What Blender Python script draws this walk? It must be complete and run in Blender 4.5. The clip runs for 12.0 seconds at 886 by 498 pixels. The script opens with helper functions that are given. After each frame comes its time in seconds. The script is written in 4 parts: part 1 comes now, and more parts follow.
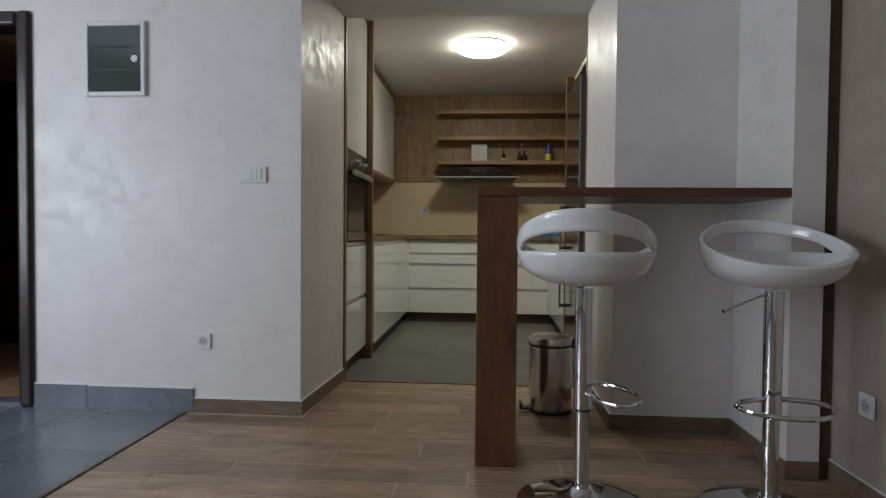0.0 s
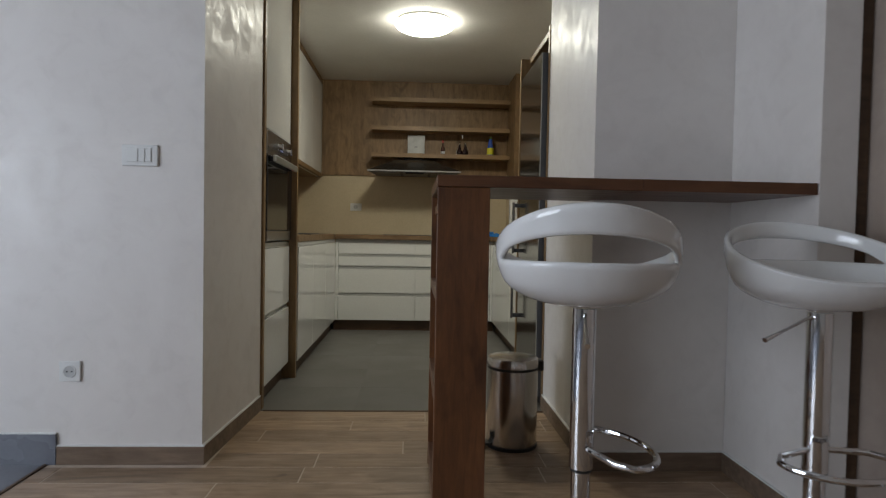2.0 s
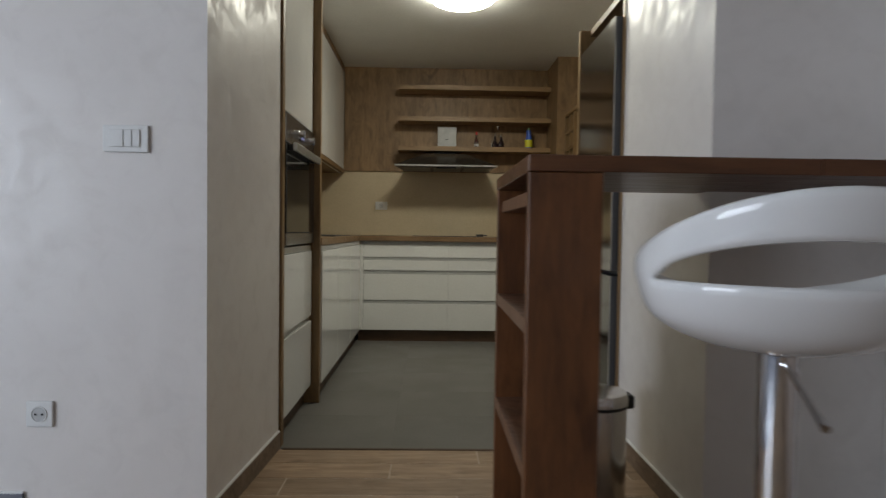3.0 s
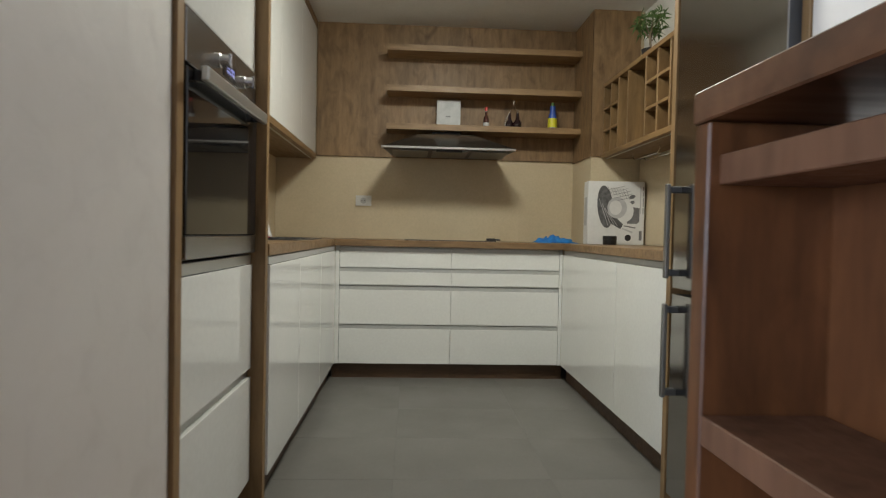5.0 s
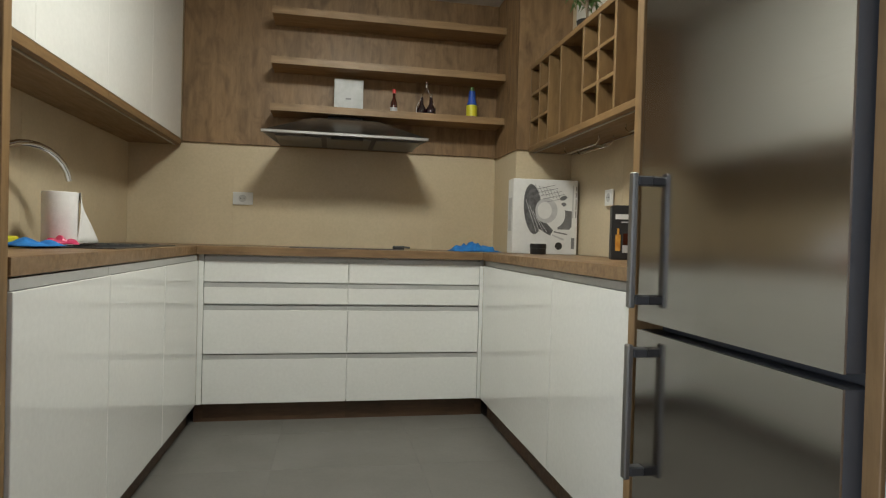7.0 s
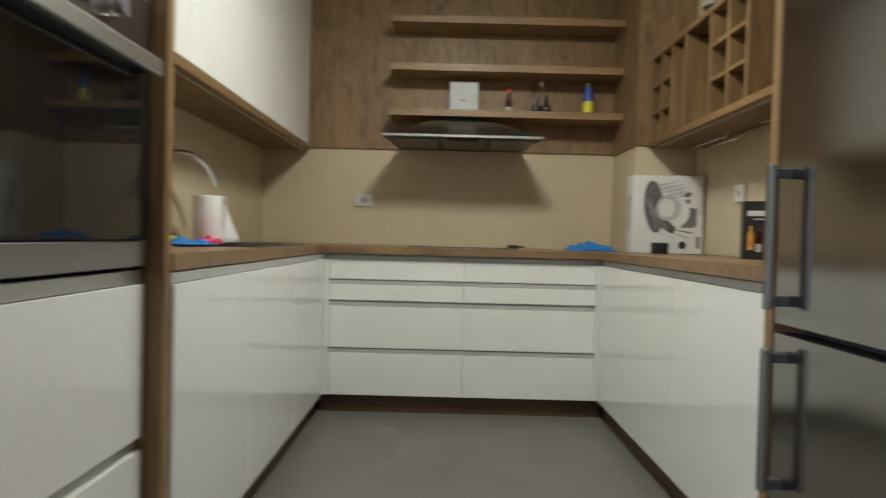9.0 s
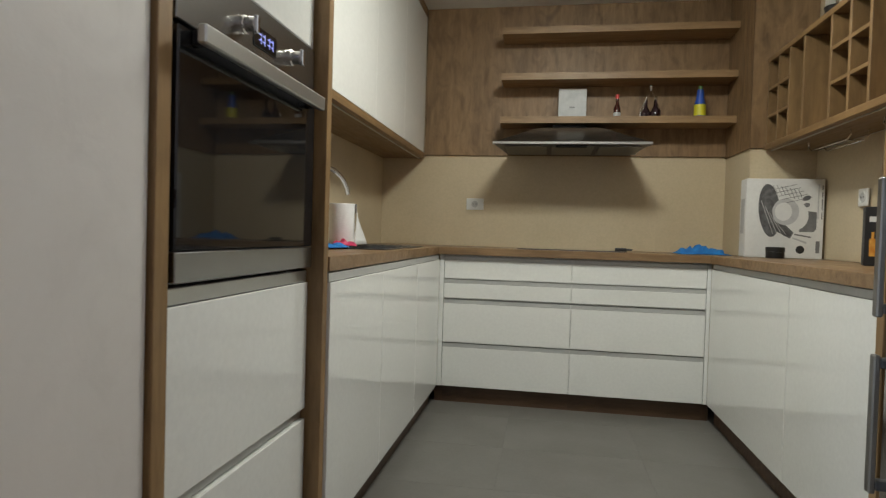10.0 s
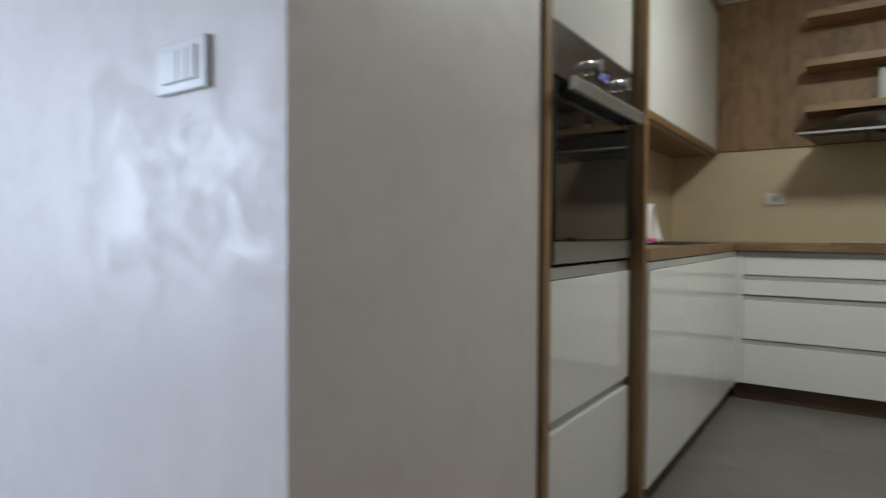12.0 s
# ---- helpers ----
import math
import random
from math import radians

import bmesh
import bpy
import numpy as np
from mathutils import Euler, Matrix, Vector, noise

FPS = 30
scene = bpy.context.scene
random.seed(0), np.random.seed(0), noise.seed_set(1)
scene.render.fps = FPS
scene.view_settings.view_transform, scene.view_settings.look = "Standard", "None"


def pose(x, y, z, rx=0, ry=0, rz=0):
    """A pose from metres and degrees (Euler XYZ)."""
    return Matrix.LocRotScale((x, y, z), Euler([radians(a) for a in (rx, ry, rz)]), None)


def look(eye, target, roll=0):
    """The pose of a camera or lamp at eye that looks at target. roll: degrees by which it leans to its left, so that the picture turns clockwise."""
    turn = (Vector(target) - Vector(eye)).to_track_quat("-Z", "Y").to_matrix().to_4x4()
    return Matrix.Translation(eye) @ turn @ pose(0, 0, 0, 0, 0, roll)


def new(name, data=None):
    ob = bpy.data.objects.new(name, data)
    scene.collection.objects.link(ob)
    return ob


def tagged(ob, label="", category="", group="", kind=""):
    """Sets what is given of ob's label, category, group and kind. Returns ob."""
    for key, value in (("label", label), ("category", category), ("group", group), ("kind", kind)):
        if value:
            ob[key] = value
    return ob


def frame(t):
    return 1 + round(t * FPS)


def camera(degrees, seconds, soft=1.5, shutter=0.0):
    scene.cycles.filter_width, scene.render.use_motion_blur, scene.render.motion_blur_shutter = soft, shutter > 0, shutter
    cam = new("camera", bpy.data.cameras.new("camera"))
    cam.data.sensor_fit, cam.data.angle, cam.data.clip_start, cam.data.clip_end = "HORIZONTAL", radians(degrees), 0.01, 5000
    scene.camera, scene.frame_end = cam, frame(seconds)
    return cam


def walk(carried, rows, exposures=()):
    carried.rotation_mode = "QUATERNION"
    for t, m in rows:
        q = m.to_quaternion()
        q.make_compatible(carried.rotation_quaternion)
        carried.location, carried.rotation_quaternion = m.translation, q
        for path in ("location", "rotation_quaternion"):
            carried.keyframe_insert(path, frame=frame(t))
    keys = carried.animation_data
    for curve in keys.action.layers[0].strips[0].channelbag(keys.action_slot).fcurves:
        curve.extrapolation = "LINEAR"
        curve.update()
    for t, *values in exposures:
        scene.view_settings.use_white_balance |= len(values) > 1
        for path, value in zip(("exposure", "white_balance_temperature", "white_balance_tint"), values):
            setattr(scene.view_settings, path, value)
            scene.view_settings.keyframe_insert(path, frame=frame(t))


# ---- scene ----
cam = camera(73.3, 12.0, soft=1.2, shutter=0.5)
# seconds, x, y, z, yaw, pitch, roll
ROWS = [
    (0.0, -0.097, -0.041, 0.907, 4.35, -1.58, 0.50),
    (0.5, -0.132, 0.021, 0.914, 1.45, -1.66, 0.73),
    (1.0, -0.176, 0.118, 0.912, -1.53, -1.67, 0.95),
    (1.5, -0.191, 0.303, 0.905, -2.47, -1.50, 0.82),
    (2.0, -0.207, 0.492, 0.913, -2.75, -1.61, 1.08),
    (2.5, -0.242, 0.746, 0.902, -2.70, -1.49, 1.05),
    (3.0, -0.344, 1.015, 0.920, -1.22, -1.68, 0.78),
    (3.5, -0.420, 1.313, 0.911, 0.75, -1.67, 0.91),
    (5.5, -0.452, 2.449, 0.933, -4.01, -1.34, 1.51),
    (6.0, -0.382, 2.663, 0.943, -4.13, -1.24, 1.62),
    (6.5, -0.311, 2.807, 0.937, -5.31, -1.04, 1.56),
    (7.0, -0.288, 2.862, 0.934, -10.69, -0.79, 1.57),
    (8.8, -0.277, 2.891, 0.922, -3.76, -0.88, 1.31),
    (9.0, -0.308, 2.847, 0.927, -0.01, -1.03, 1.46),
    (9.5, -0.345, 2.739, 0.935, 6.22, -1.27, 1.53),
    (10.0, -0.345, 2.654, 0.948, 9.69, -1.42, 1.68),
    (10.5, -0.360, 2.588, 0.941, 11.10, -1.35, 1.78),
    (11.0, -0.361, 2.469, 0.940, 14.00, -1.49, 1.29),
    (11.5, -0.359, 2.371, 0.928, 22.67, -1.21, 0.43),
    (12.0, -0.375, 2.268, 0.922, 34.81, -1.48, 0.30),
]
EXPOSURES = [(0.0, 0.04, 6850, 10), (2.5, 0.10, 6880, 10), (3.5, 0.20, 6800, 10), (5.3, 0.94, 6500, 10), (7.0, 0.95, 6460, 10),
             (10.5, 0.83, 6400, 10), (11.3, 0.66, 6340, 10), (12.0, 0.50, 6250, 10)]
walk(cam, [(t, pose(x, y, z, 90 + pitch, -roll, yaw)) for t, x, y, z, yaw, pitch, roll in ROWS], EXPOSURES)

# ---- world and daylight ----
world = bpy.data.worlds.new("sky")
scene.world = world
world.use_nodes = True
sky = world.node_tree.nodes.new("ShaderNodeTexSky")
sky.sky_type, sky.sun_disc = "NISHITA", False
sky.sun_elevation, sky.sun_rotation = radians(40), radians(200)
world.node_tree.links.new(sky.outputs[0], world.node_tree.nodes["Background"].inputs[0])
world.node_tree.nodes["Background"].inputs[1].default_value = 0.1

LAMP_GLOW = 39.0
WINDOW_POWER = 84.0


def area_light(name, m, w, h, power, color):
    lamp = bpy.data.lights.new(name, "AREA")
    lamp.shape, lamp.size, lamp.size_y, lamp.energy, lamp.color = "RECTANGLE", w, h, power, color
    ob = new(name, lamp)
    ob.matrix_world = m
    return ob


# daylight entering through the window opening of the living room
area_light("window_daylight", look((-4.06, 0.2, 1.30), (0.0, 1.0, 1.0)), 2.3, 1.5, WINDOW_POWER, (0.70, 0.81, 1.0))


# ---- materials ----
def base_mat(name, color, rough=0.5, metal=0.0, spec=0.5, coat=0.0):
    m = bpy.data.materials.new(name)
    m.use_nodes = True
    b = m.node_tree.nodes["Principled BSDF"]
    b.inputs["Base Color"].default_value = (*color, 1)
    b.inputs["Roughness"].default_value = rough
    b.inputs["Metallic"].default_value = metal
    b.inputs["Specular IOR Level"].default_value = spec
    b.inputs["Coat Weight"].default_value = coat
    return m, m.node_tree, b


def coords(nt, scale=(1, 1, 1), jitter=False):
    tc = nt.nodes.new("ShaderNodeTexCoord")
    mp = nt.nodes.new("ShaderNodeMapping")
    mp.inputs["Scale"].default_value = scale
    nt.links.new(tc.outputs["Object"], mp.inputs["Vector"])
    if jitter:
        oi = nt.nodes.new("ShaderNodeObjectInfo")
        mul = nt.nodes.new("ShaderNodeVectorMath")
        mul.operation = "SCALE"
        mul.inputs[0].default_value = (37.0, 21.0, 13.0)
        nt.links.new(oi.outputs["Random"], mul.inputs["Scale"])
        nt.links.new(mul.outputs[0], mp.inputs["Location"])
    return mp.outputs[0]


def noise_tex(nt, vec, scale, detail=4.0, rough=0.55, distort=0.0):
    n = nt.nodes.new("ShaderNodeTexNoise")
    n.inputs["Scale"].default_value, n.inputs["Detail"].default_value = scale, detail
    n.inputs["Roughness"].default_value, n.inputs["Distortion"].default_value = rough, distort
    nt.links.new(vec, n.inputs["Vector"])
    return n.outputs["Fac"]


def ramp(nt, fac, stops):
    r = nt.nodes.new("ShaderNodeValToRGB")
    e = r.color_ramp.elements
    while len(e) < len(stops):
        e.new(0.5)
    for el, (pos, col) in zip(e, stops):
        el.position, el.color = pos, (*col, 1) if len(col) == 3 else col
    nt.links.new(fac, r.inputs["Fac"])
    return r.outputs["Color"]


def remap(nt, fac, lo, hi, a, b):
    r = nt.nodes.new("ShaderNodeMapRange")
    for key, v in (("From Min", lo), ("From Max", hi), ("To Min", a), ("To Max", b)):
        r.inputs[key].default_value = v
    nt.links.new(fac, r.inputs["Value"])
    return r.outputs["Result"]


def mixed(nt, a, b, fac, mode="MULTIPLY"):
    m = nt.nodes.new("ShaderNodeMix")
    m.data_type, m.blend_type = "RGBA", mode
    for sock, v in ((m.inputs[6], a), (m.inputs[7], b), (m.inputs[0], fac)):
        if isinstance(v, bpy.types.NodeSocket):
            nt.links.new(v, sock)
        else:
            sock.default_value = v if not isinstance(v, tuple) else (*v, 1)
    return m.outputs[2]


def bump(nt, b, height, strength, dist):
    n = nt.nodes.new("ShaderNodeBump")
    n.inputs["Strength"].default_value, n.inputs["Distance"].default_value = strength, dist
    nt.links.new(height, n.inputs["Height"])
    nt.links.new(n.outputs[0], b.inputs["Normal"])


def wood(name, dark, mid, light, along="z", rough=0.45, scale=1.0, knots=0.0, jitter=False, tone=0.0, blotch=0.5):
    """Wood with the grain along one axis."""
    m, nt, b = base_mat(name, mid, rough)
    s = {"x": (1.2, 11, 11), "y": (11, 1.2, 11), "z": (11, 11, 1.2)}[along]
    big = {"x": (0.8, 3, 3), "y": (3, 0.8, 3), "z": (3, 3, 0.8)}[along]
    g = noise_tex(nt, coords(nt, tuple(v * scale for v in s), jitter), 4.0, 6, 0.65, 0.4)
    w = noise_tex(nt, coords(nt, tuple(v * scale for v in big), jitter), 1.6, 4, 0.6, 1.2)
    col = ramp(nt, g, [(0.22, dark), (0.5, mid), (0.82, light)])
    shade = ramp(nt, w, [(0.30, (0.58, 0.57, 0.56)), (0.66, (1, 1, 1))])
    out = mixed(nt, col, shade, 0.75)
    mott = {"x": (1.0, 2.2, 2.2), "y": (2.2, 1.0, 2.2), "z": (2.2, 2.2, 1.0)}[along]
    blot = noise_tex(nt, coords(nt, tuple(v * scale for v in mott), jitter), 6.5, 5, 0.62, 0.9)
    out = mixed(nt, out, ramp(nt, blot, [(0.30, (0.66, 0.63, 0.58)), (0.50, (1.0, 1.0, 1.0)), (0.72, (1.16, 1.15, 1.10))]), blotch)
    if knots:
        k = noise_tex(nt, coords(nt, tuple(v * 0.6 for v in big), jitter), 3.0, 2, 0.5, 2.0)
        out = mixed(nt, out, ramp(nt, k, [(0.26, (0.45, 0.42, 0.4)), (0.36, (1, 1, 1))]), knots)
    if tone:
        oi = nt.nodes.new("ShaderNodeObjectInfo")
        out = mixed(nt, out, ramp(nt, oi.outputs["Random"], [(0, (1 - tone,) * 3), (1, (1 + tone * 0.3,) * 3)]), 1.0)
    nt.links.new(out, b.inputs["Base Color"])
    nt.links.new(remap(nt, g, 0.3, 0.7, rough + 0.08, rough - 0.06), b.inputs["Roughness"])
    bump(nt, b, g, 0.12, 0.002)
    return m


def speckled(name, a, c, scale=6.0, rough=0.5, metal=0.0, bumpy=0.05, fine=60.0, spec=0.5, rvar=0.05, coat=0.0):
    """A plain surface with cloudy variation and fine grain."""
    m, nt, b = base_mat(name, a, rough, metal, spec, coat)
    v = coords(nt)
    n1, n2 = noise_tex(nt, v, scale, 5, 0.6, 0.3), noise_tex(nt, v, fine, 3, 0.6)
    col = ramp(nt, n1, [(0.35, a), (0.65, c)])
    col = mixed(nt, col, ramp(nt, n2, [(0.3, (0.93,) * 3), (0.7, (1, 1, 1))]), 0.8)
    nt.links.new(col, b.inputs["Base Color"])
    nt.links.new(remap(nt, n1, 0.35, 0.65, rough - rvar, rough + rvar), b.inputs["Roughness"])
    if bumpy:
        bump(nt, b, n2, bumpy, 0.002)
    return m


def plaster(name, a, c):
    """Trowelled pearly wall finish: cloudy colour with smoother burnished patches."""
    m, nt, b = base_mat(name, a, 0.5)
    v = coords(nt)
    n1 = noise_tex(nt, v, 2.2, 6, 0.62, 0.8)
    n2 = noise_tex(nt, v, 10.0, 5, 0.6, 0.7)
    n3 = noise_tex(nt, v, 90.0, 3, 0.6)
    col = ramp(nt, n1, [(0.33, a), (0.66, c)])
    col = mixed(nt, col, ramp(nt, n2, [(0.28, (0.93, 0.925, 0.92)), (0.5, (1, 1, 1))]), 0.7)
    nt.links.new(col, b.inputs["Base Color"])
    nt.links.new(remap(nt, n2, 0.35, 0.62, 0.62, 0.35), b.inputs["Roughness"])
    add = nt.nodes.new("ShaderNodeMath")
    add.operation = "MULTIPLY_ADD"
    nt.links.new(n3, add.inputs[0])
    add.inputs[1].default_value = 0.15
    nt.links.new(n2, add.inputs[2])
    bump(nt, b, add.outputs[0], 0.10, 0.010)
    return m


def brushed(name, color, rough, axis):
    """Brushed steel with the scratches along one axis."""
    m, nt, b = base_mat(name, color, rough, 1.0)
    s = {"x": (1, 40, 40), "y": (40, 1, 40), "z": (40, 40, 1)}[axis]
    n = noise_tex(nt, coords(nt, s), 3.0, 2, 0.6)
    nt.links.new(ramp(nt, n, [(0.2, tuple(c * 0.95 for c in color)), (0.8, color)]), b.inputs["Base Color"])
    return m


def tile_mat(name, a, c, rough, tone):
    m, nt, b = base_mat(name, a, rough)
    v = coords(nt, jitter=True)
    n1, n2 = noise_tex(nt, v, 2.2, 4, 0.55, 0.1), noise_tex(nt, v, 70.0, 4, 0.6)
    col = ramp(nt, n1, [(0.3, a), (0.7, c)])
    col = mixed(nt, col, ramp(nt, n2, [(0.3, (0.9,) * 3), (0.65, (1, 1, 1))]), 0.8)
    oi = nt.nodes.new("ShaderNodeObjectInfo")
    col = mixed(nt, col, ramp(nt, oi.outputs["Random"], [(0, (1 - tone,) * 3), (1, (1, 1, 1))]), 1.0)
    nt.links.new(col, b.inputs["Base Color"])
    nt.links.new(remap(nt, n1, 0.3, 0.7, rough + 0.06, rough - 0.05), b.inputs["Roughness"])
    bump(nt, b, n2, 0.05, 0.002)
    return m


def plain(name, color, rough=0.4, metal=0.0, spec=0.5, coat=0.0):
    return base_mat(name, color, rough, metal, spec, coat)[0]


def glowing(name, color, strength):
    m, nt, b = base_mat(name, (0.8, 0.8, 0.8), 0.4)
    b.inputs["Emission Color"].default_value = (*color, 1)
    b.inputs["Emission Strength"].default_value = strength
    return m


def clear_glass(name, tint, rough=0.02):
    m, nt, b = base_mat(name, tint, rough)
    b.inputs["Transmission Weight"].default_value = 1.0
    b.inputs["IOR"].default_value = 1.48
    return m


M_WALL = plaster("pearl_plaster", (0.705, 0.668, 0.632), (0.762, 0.726, 0.690))
M_CEIL = speckled("ceiling_paint", (0.74, 0.73, 0.69), (0.78, 0.77, 0.73), 3, 0.75, bumpy=0.04)
# Pale tone chosen to bounce fill light into the room's shadows.
M_BOUNCE = speckled("bounce_fill_paint", (0.60, 0.56, 0.51), (0.66, 0.62, 0.57), 3, 0.7)
M_TAUPE = plaster("taupe_plaster", (0.335, 0.268, 0.222), (0.412, 0.336, 0.284))
# The darkness of the unlit room behind the doorway is put into this colour.
M_DARKROOM = speckled("dark_room_brown", (0.035, 0.022, 0.016), (0.055, 0.033, 0.022), 4, 0.6)
M_OAK = wood("oak_board_upright", (0.205, 0.121, 0.056), (0.272, 0.165, 0.079), (0.335, 0.209, 0.104), "z", 0.5, knots=0.7, blotch=0.9)
M_OAKX = wood("oak_board_crosswise", (0.250, 0.150, 0.066), (0.325, 0.200, 0.094), (0.400, 0.254, 0.126), "x", 0.45, knots=0.4)
M_OAKY = wood("oak_board_lengthwise", (0.170, 0.097, 0.040), (0.236, 0.140, 0.060), (0.300, 0.184, 0.084), "y", 0.45, knots=0.4)
M_EDGE = wood("oak_edge_strip", (0.221, 0.132, 0.055), (0.309, 0.188, 0.083), (0.375, 0.237, 0.110), "z", 0.42)
# Darkened copy of the oak: shade inside the rack cells is in the colour.
M_OAKSHADE = wood("oak_upright_shaded", (0.165, 0.096, 0.040), (0.225, 0.135, 0.058), (0.285, 0.176, 0.080), "z", 0.48)
M_KICK = wood("dark_plinth_wood", (0.06, 0.032, 0.016), (0.095, 0.052, 0.026), (0.13, 0.072, 0.036), "x", 0.5)
M_TOP = wood("worktop_wood", (0.176, 0.105, 0.050), (0.275, 0.171, 0.088), (0.374, 0.242, 0.132), "x", 0.38, knots=0.5)
M_TOPY = wood("worktop_wood_lengthwise", (0.176, 0.105, 0.050), (0.275, 0.171, 0.088), (0.374, 0.242, 0.132), "y", 0.38, knots=0.5)
M_BAR = wood("red_brown_bar_wood", (0.084, 0.030, 0.010), (0.146, 0.055, 0.019), (0.205, 0.082, 0.030), "z", 0.42, knots=0.8, blotch=0.9)
M_BARX = wood("red_brown_bar_top_wood", (0.078, 0.030, 0.013), (0.123, 0.048, 0.020), (0.164, 0.071, 0.030), "x", 0.36, knots=0.5)
M_BARE = wood("red_brown_bar_edge", (0.130, 0.060, 0.032), (0.178, 0.084, 0.046), (0.219, 0.108, 0.061), "z", 0.45)
M_PLANK = wood("wood_look_plank", (0.290, 0.192, 0.124), (0.430, 0.297, 0.194), (0.590, 0.430, 0.296), "x", 0.34, knots=0.8, jitter=True, tone=0.28, blotch=0.7)
M_SKIRT = wood("wood_look_skirting", (0.143, 0.097, 0.066), (0.209, 0.145, 0.101), (0.286, 0.209, 0.149), "x", 0.42)
M_GREYTILE = tile_mat("slate_grey_tile", (0.133, 0.140, 0.165), (0.189, 0.199, 0.227), 0.27, 0.15)
M_KTILE = tile_mat("kitchen_floor_tile", (0.144, 0.135, 0.121), (0.160, 0.151, 0.137), 0.48, 0.02)
M_WTILE = tile_mat("sand_beige_wall_tile", (0.565, 0.463, 0.305), (0.633, 0.531, 0.367), 0.42, 0.03)
M_KGROUT = speckled("dark_kitchen_grout", (0.12, 0.115, 0.108), (0.15, 0.145, 0.135), 20, 0.7)
M_GROUT = speckled("grey_grout", (0.150, 0.143, 0.128), (0.210, 0.195, 0.180), 20, 0.85)
M_PGROUT = speckled("pale_plank_grout", (0.52, 0.43, 0.35), (0.62, 0.52, 0.43), 20, 0.85)
M_WGROUT = speckled("sand_grout", (0.575, 0.475, 0.325), (0.625, 0.525, 0.362), 20, 0.85)
M_GLOSS = speckled("white_gloss_lacquer", (0.806, 0.806, 0.774), (0.837, 0.837, 0.806), 1.5, 0.10, bumpy=0.0, rvar=0.02, coat=0.3)
M_ALU = brushed("satin_aluminium", (0.60, 0.60, 0.58), 0.38, "x")
M_GRIP = speckled("dull_aluminium", (0.50, 0.50, 0.485), (0.56, 0.56, 0.54), 4, 0.42, 0.35, 0.0)
M_HOODEDGE = brushed("dull_hood_steel", (0.36, 0.35, 0.34), 0.45, "x")
M_HANDLE = brushed("grey_handle_metal", (0.30, 0.292, 0.282), 0.42, "z")
M_STEEL = brushed("brushed_steel", (0.36, 0.352, 0.342), 0.27, "y")
M_FRIDGE = brushed("brushed_fridge_steel", (0.42, 0.408, 0.392), 0.14, "y")
M_STEELZ = brushed("brushed_steel_upright", (0.72, 0.70, 0.68), 0.22, "z")
M_CHROME = plain("chrome", (0.72, 0.72, 0.73), 0.06, 1.0)
M_BLACKGLASS = plain("black_glass", (0.012, 0.012, 0.013), 0.04, 0.0, 0.7)
M_HOODGLASS = plain("smoked_hood_glass", (0.02, 0.018, 0.016), 0.22)
M_BLACK = plain("black_plastic", (0.015, 0.015, 0.016), 0.4)
M_DARKGREY = plain("dark_grey_plastic", (0.06, 0.06, 0.062), 0.45)
M_WHITEPL = plain("white_plastic", (0.72, 0.72, 0.70), 0.30)
# White socket plastic greyed: the shade inside the recess is in the colour.
M_WELL = plain("shaded_white_plastic", (0.50, 0.50, 0.49), 0.35)
M_ABS = plain("glossy_white_shell", (0.78, 0.78, 0.77), 0.12, 0, 0.5, 0.4)
M_FRAME = wood("dark_lacquered_frame", (0.016, 0.010, 0.008), (0.026, 0.016, 0.014), (0.038, 0.024, 0.021), "z", 0.32)
M_FILTER = speckled("grey_filter_mesh", (0.22, 0.22, 0.21), (0.28, 0.28, 0.27), 30, 0.4, 0.8, 0.3, 240)
M_CARD = speckled("white_card", (0.70, 0.70, 0.69), (0.76, 0.76, 0.75), 5, 0.5)
M_PRINTGREY = speckled("grey_print", (0.14, 0.14, 0.145), (0.24, 0.24, 0.25), 14, 0.5)
M_PRINTLIGHT = speckled("light_grey_print", (0.46, 0.46, 0.47), (0.56, 0.56, 0.57), 12, 0.5)
M_PRINTDARK = speckled("dark_grey_print", (0.075, 0.075, 0.08), (0.17, 0.17, 0.175), 40, 0.5)
M_PRINTBLACK = plain("black_print", (0.02, 0.02, 0.022), 0.45)
M_ORANGE = speckled("amber_print", (0.55, 0.20, 0.02), (0.75, 0.42, 0.08), 24, 0.45)
M_RED = plain("red_plastic", (0.55, 0.03, 0.025), 0.35)
M_PINK = plain("pink_plastic", (0.62, 0.05, 0.14), 0.4)
M_BLUE = speckled("blue_cloth", (0.012, 0.13, 0.42), (0.02, 0.22, 0.60), 18, 0.85, bumpy=0.4, fine=300)
M_BLUEPL = plain("blue_plastic", (0.02, 0.08, 0.42), 0.35)
M_YELLOW = plain("yellow_label", (0.65, 0.60, 0.03), 0.45)
M_PAPER = speckled("kitchen_paper", (0.80, 0.79, 0.78), (0.84, 0.83, 0.82), 40, 0.9, bumpy=0.3, fine=200)
M_SAUCE = plain("dark_sauce_glass", (0.045, 0.010, 0.006), 0.08, 0, 0.6)
M_VINEGAR = plain("dark_vinegar_glass", (0.020, 0.008, 0.010), 0.06, 0, 0.6)
M_GLASS = clear_glass("clear_glass", (0.9, 0.93, 0.9))
M_SILVERCARD = speckled("silver_card", (0.40, 0.41, 0.41), (0.50, 0.51, 0.51), 10, 0.4, 0.0)
M_LEAF = speckled("green_leaf", (0.055, 0.12, 0.025), (0.10, 0.19, 0.045), 30, 0.5)
M_BARK = speckled("grey_bark", (0.16, 0.12, 0.08), (0.25, 0.20, 0.14), 60, 0.8, bumpy=0.4)
M_LAMP = glowing("lamp_diffuser", (0.985, 1.0, 0.90), LAMP_GLOW)
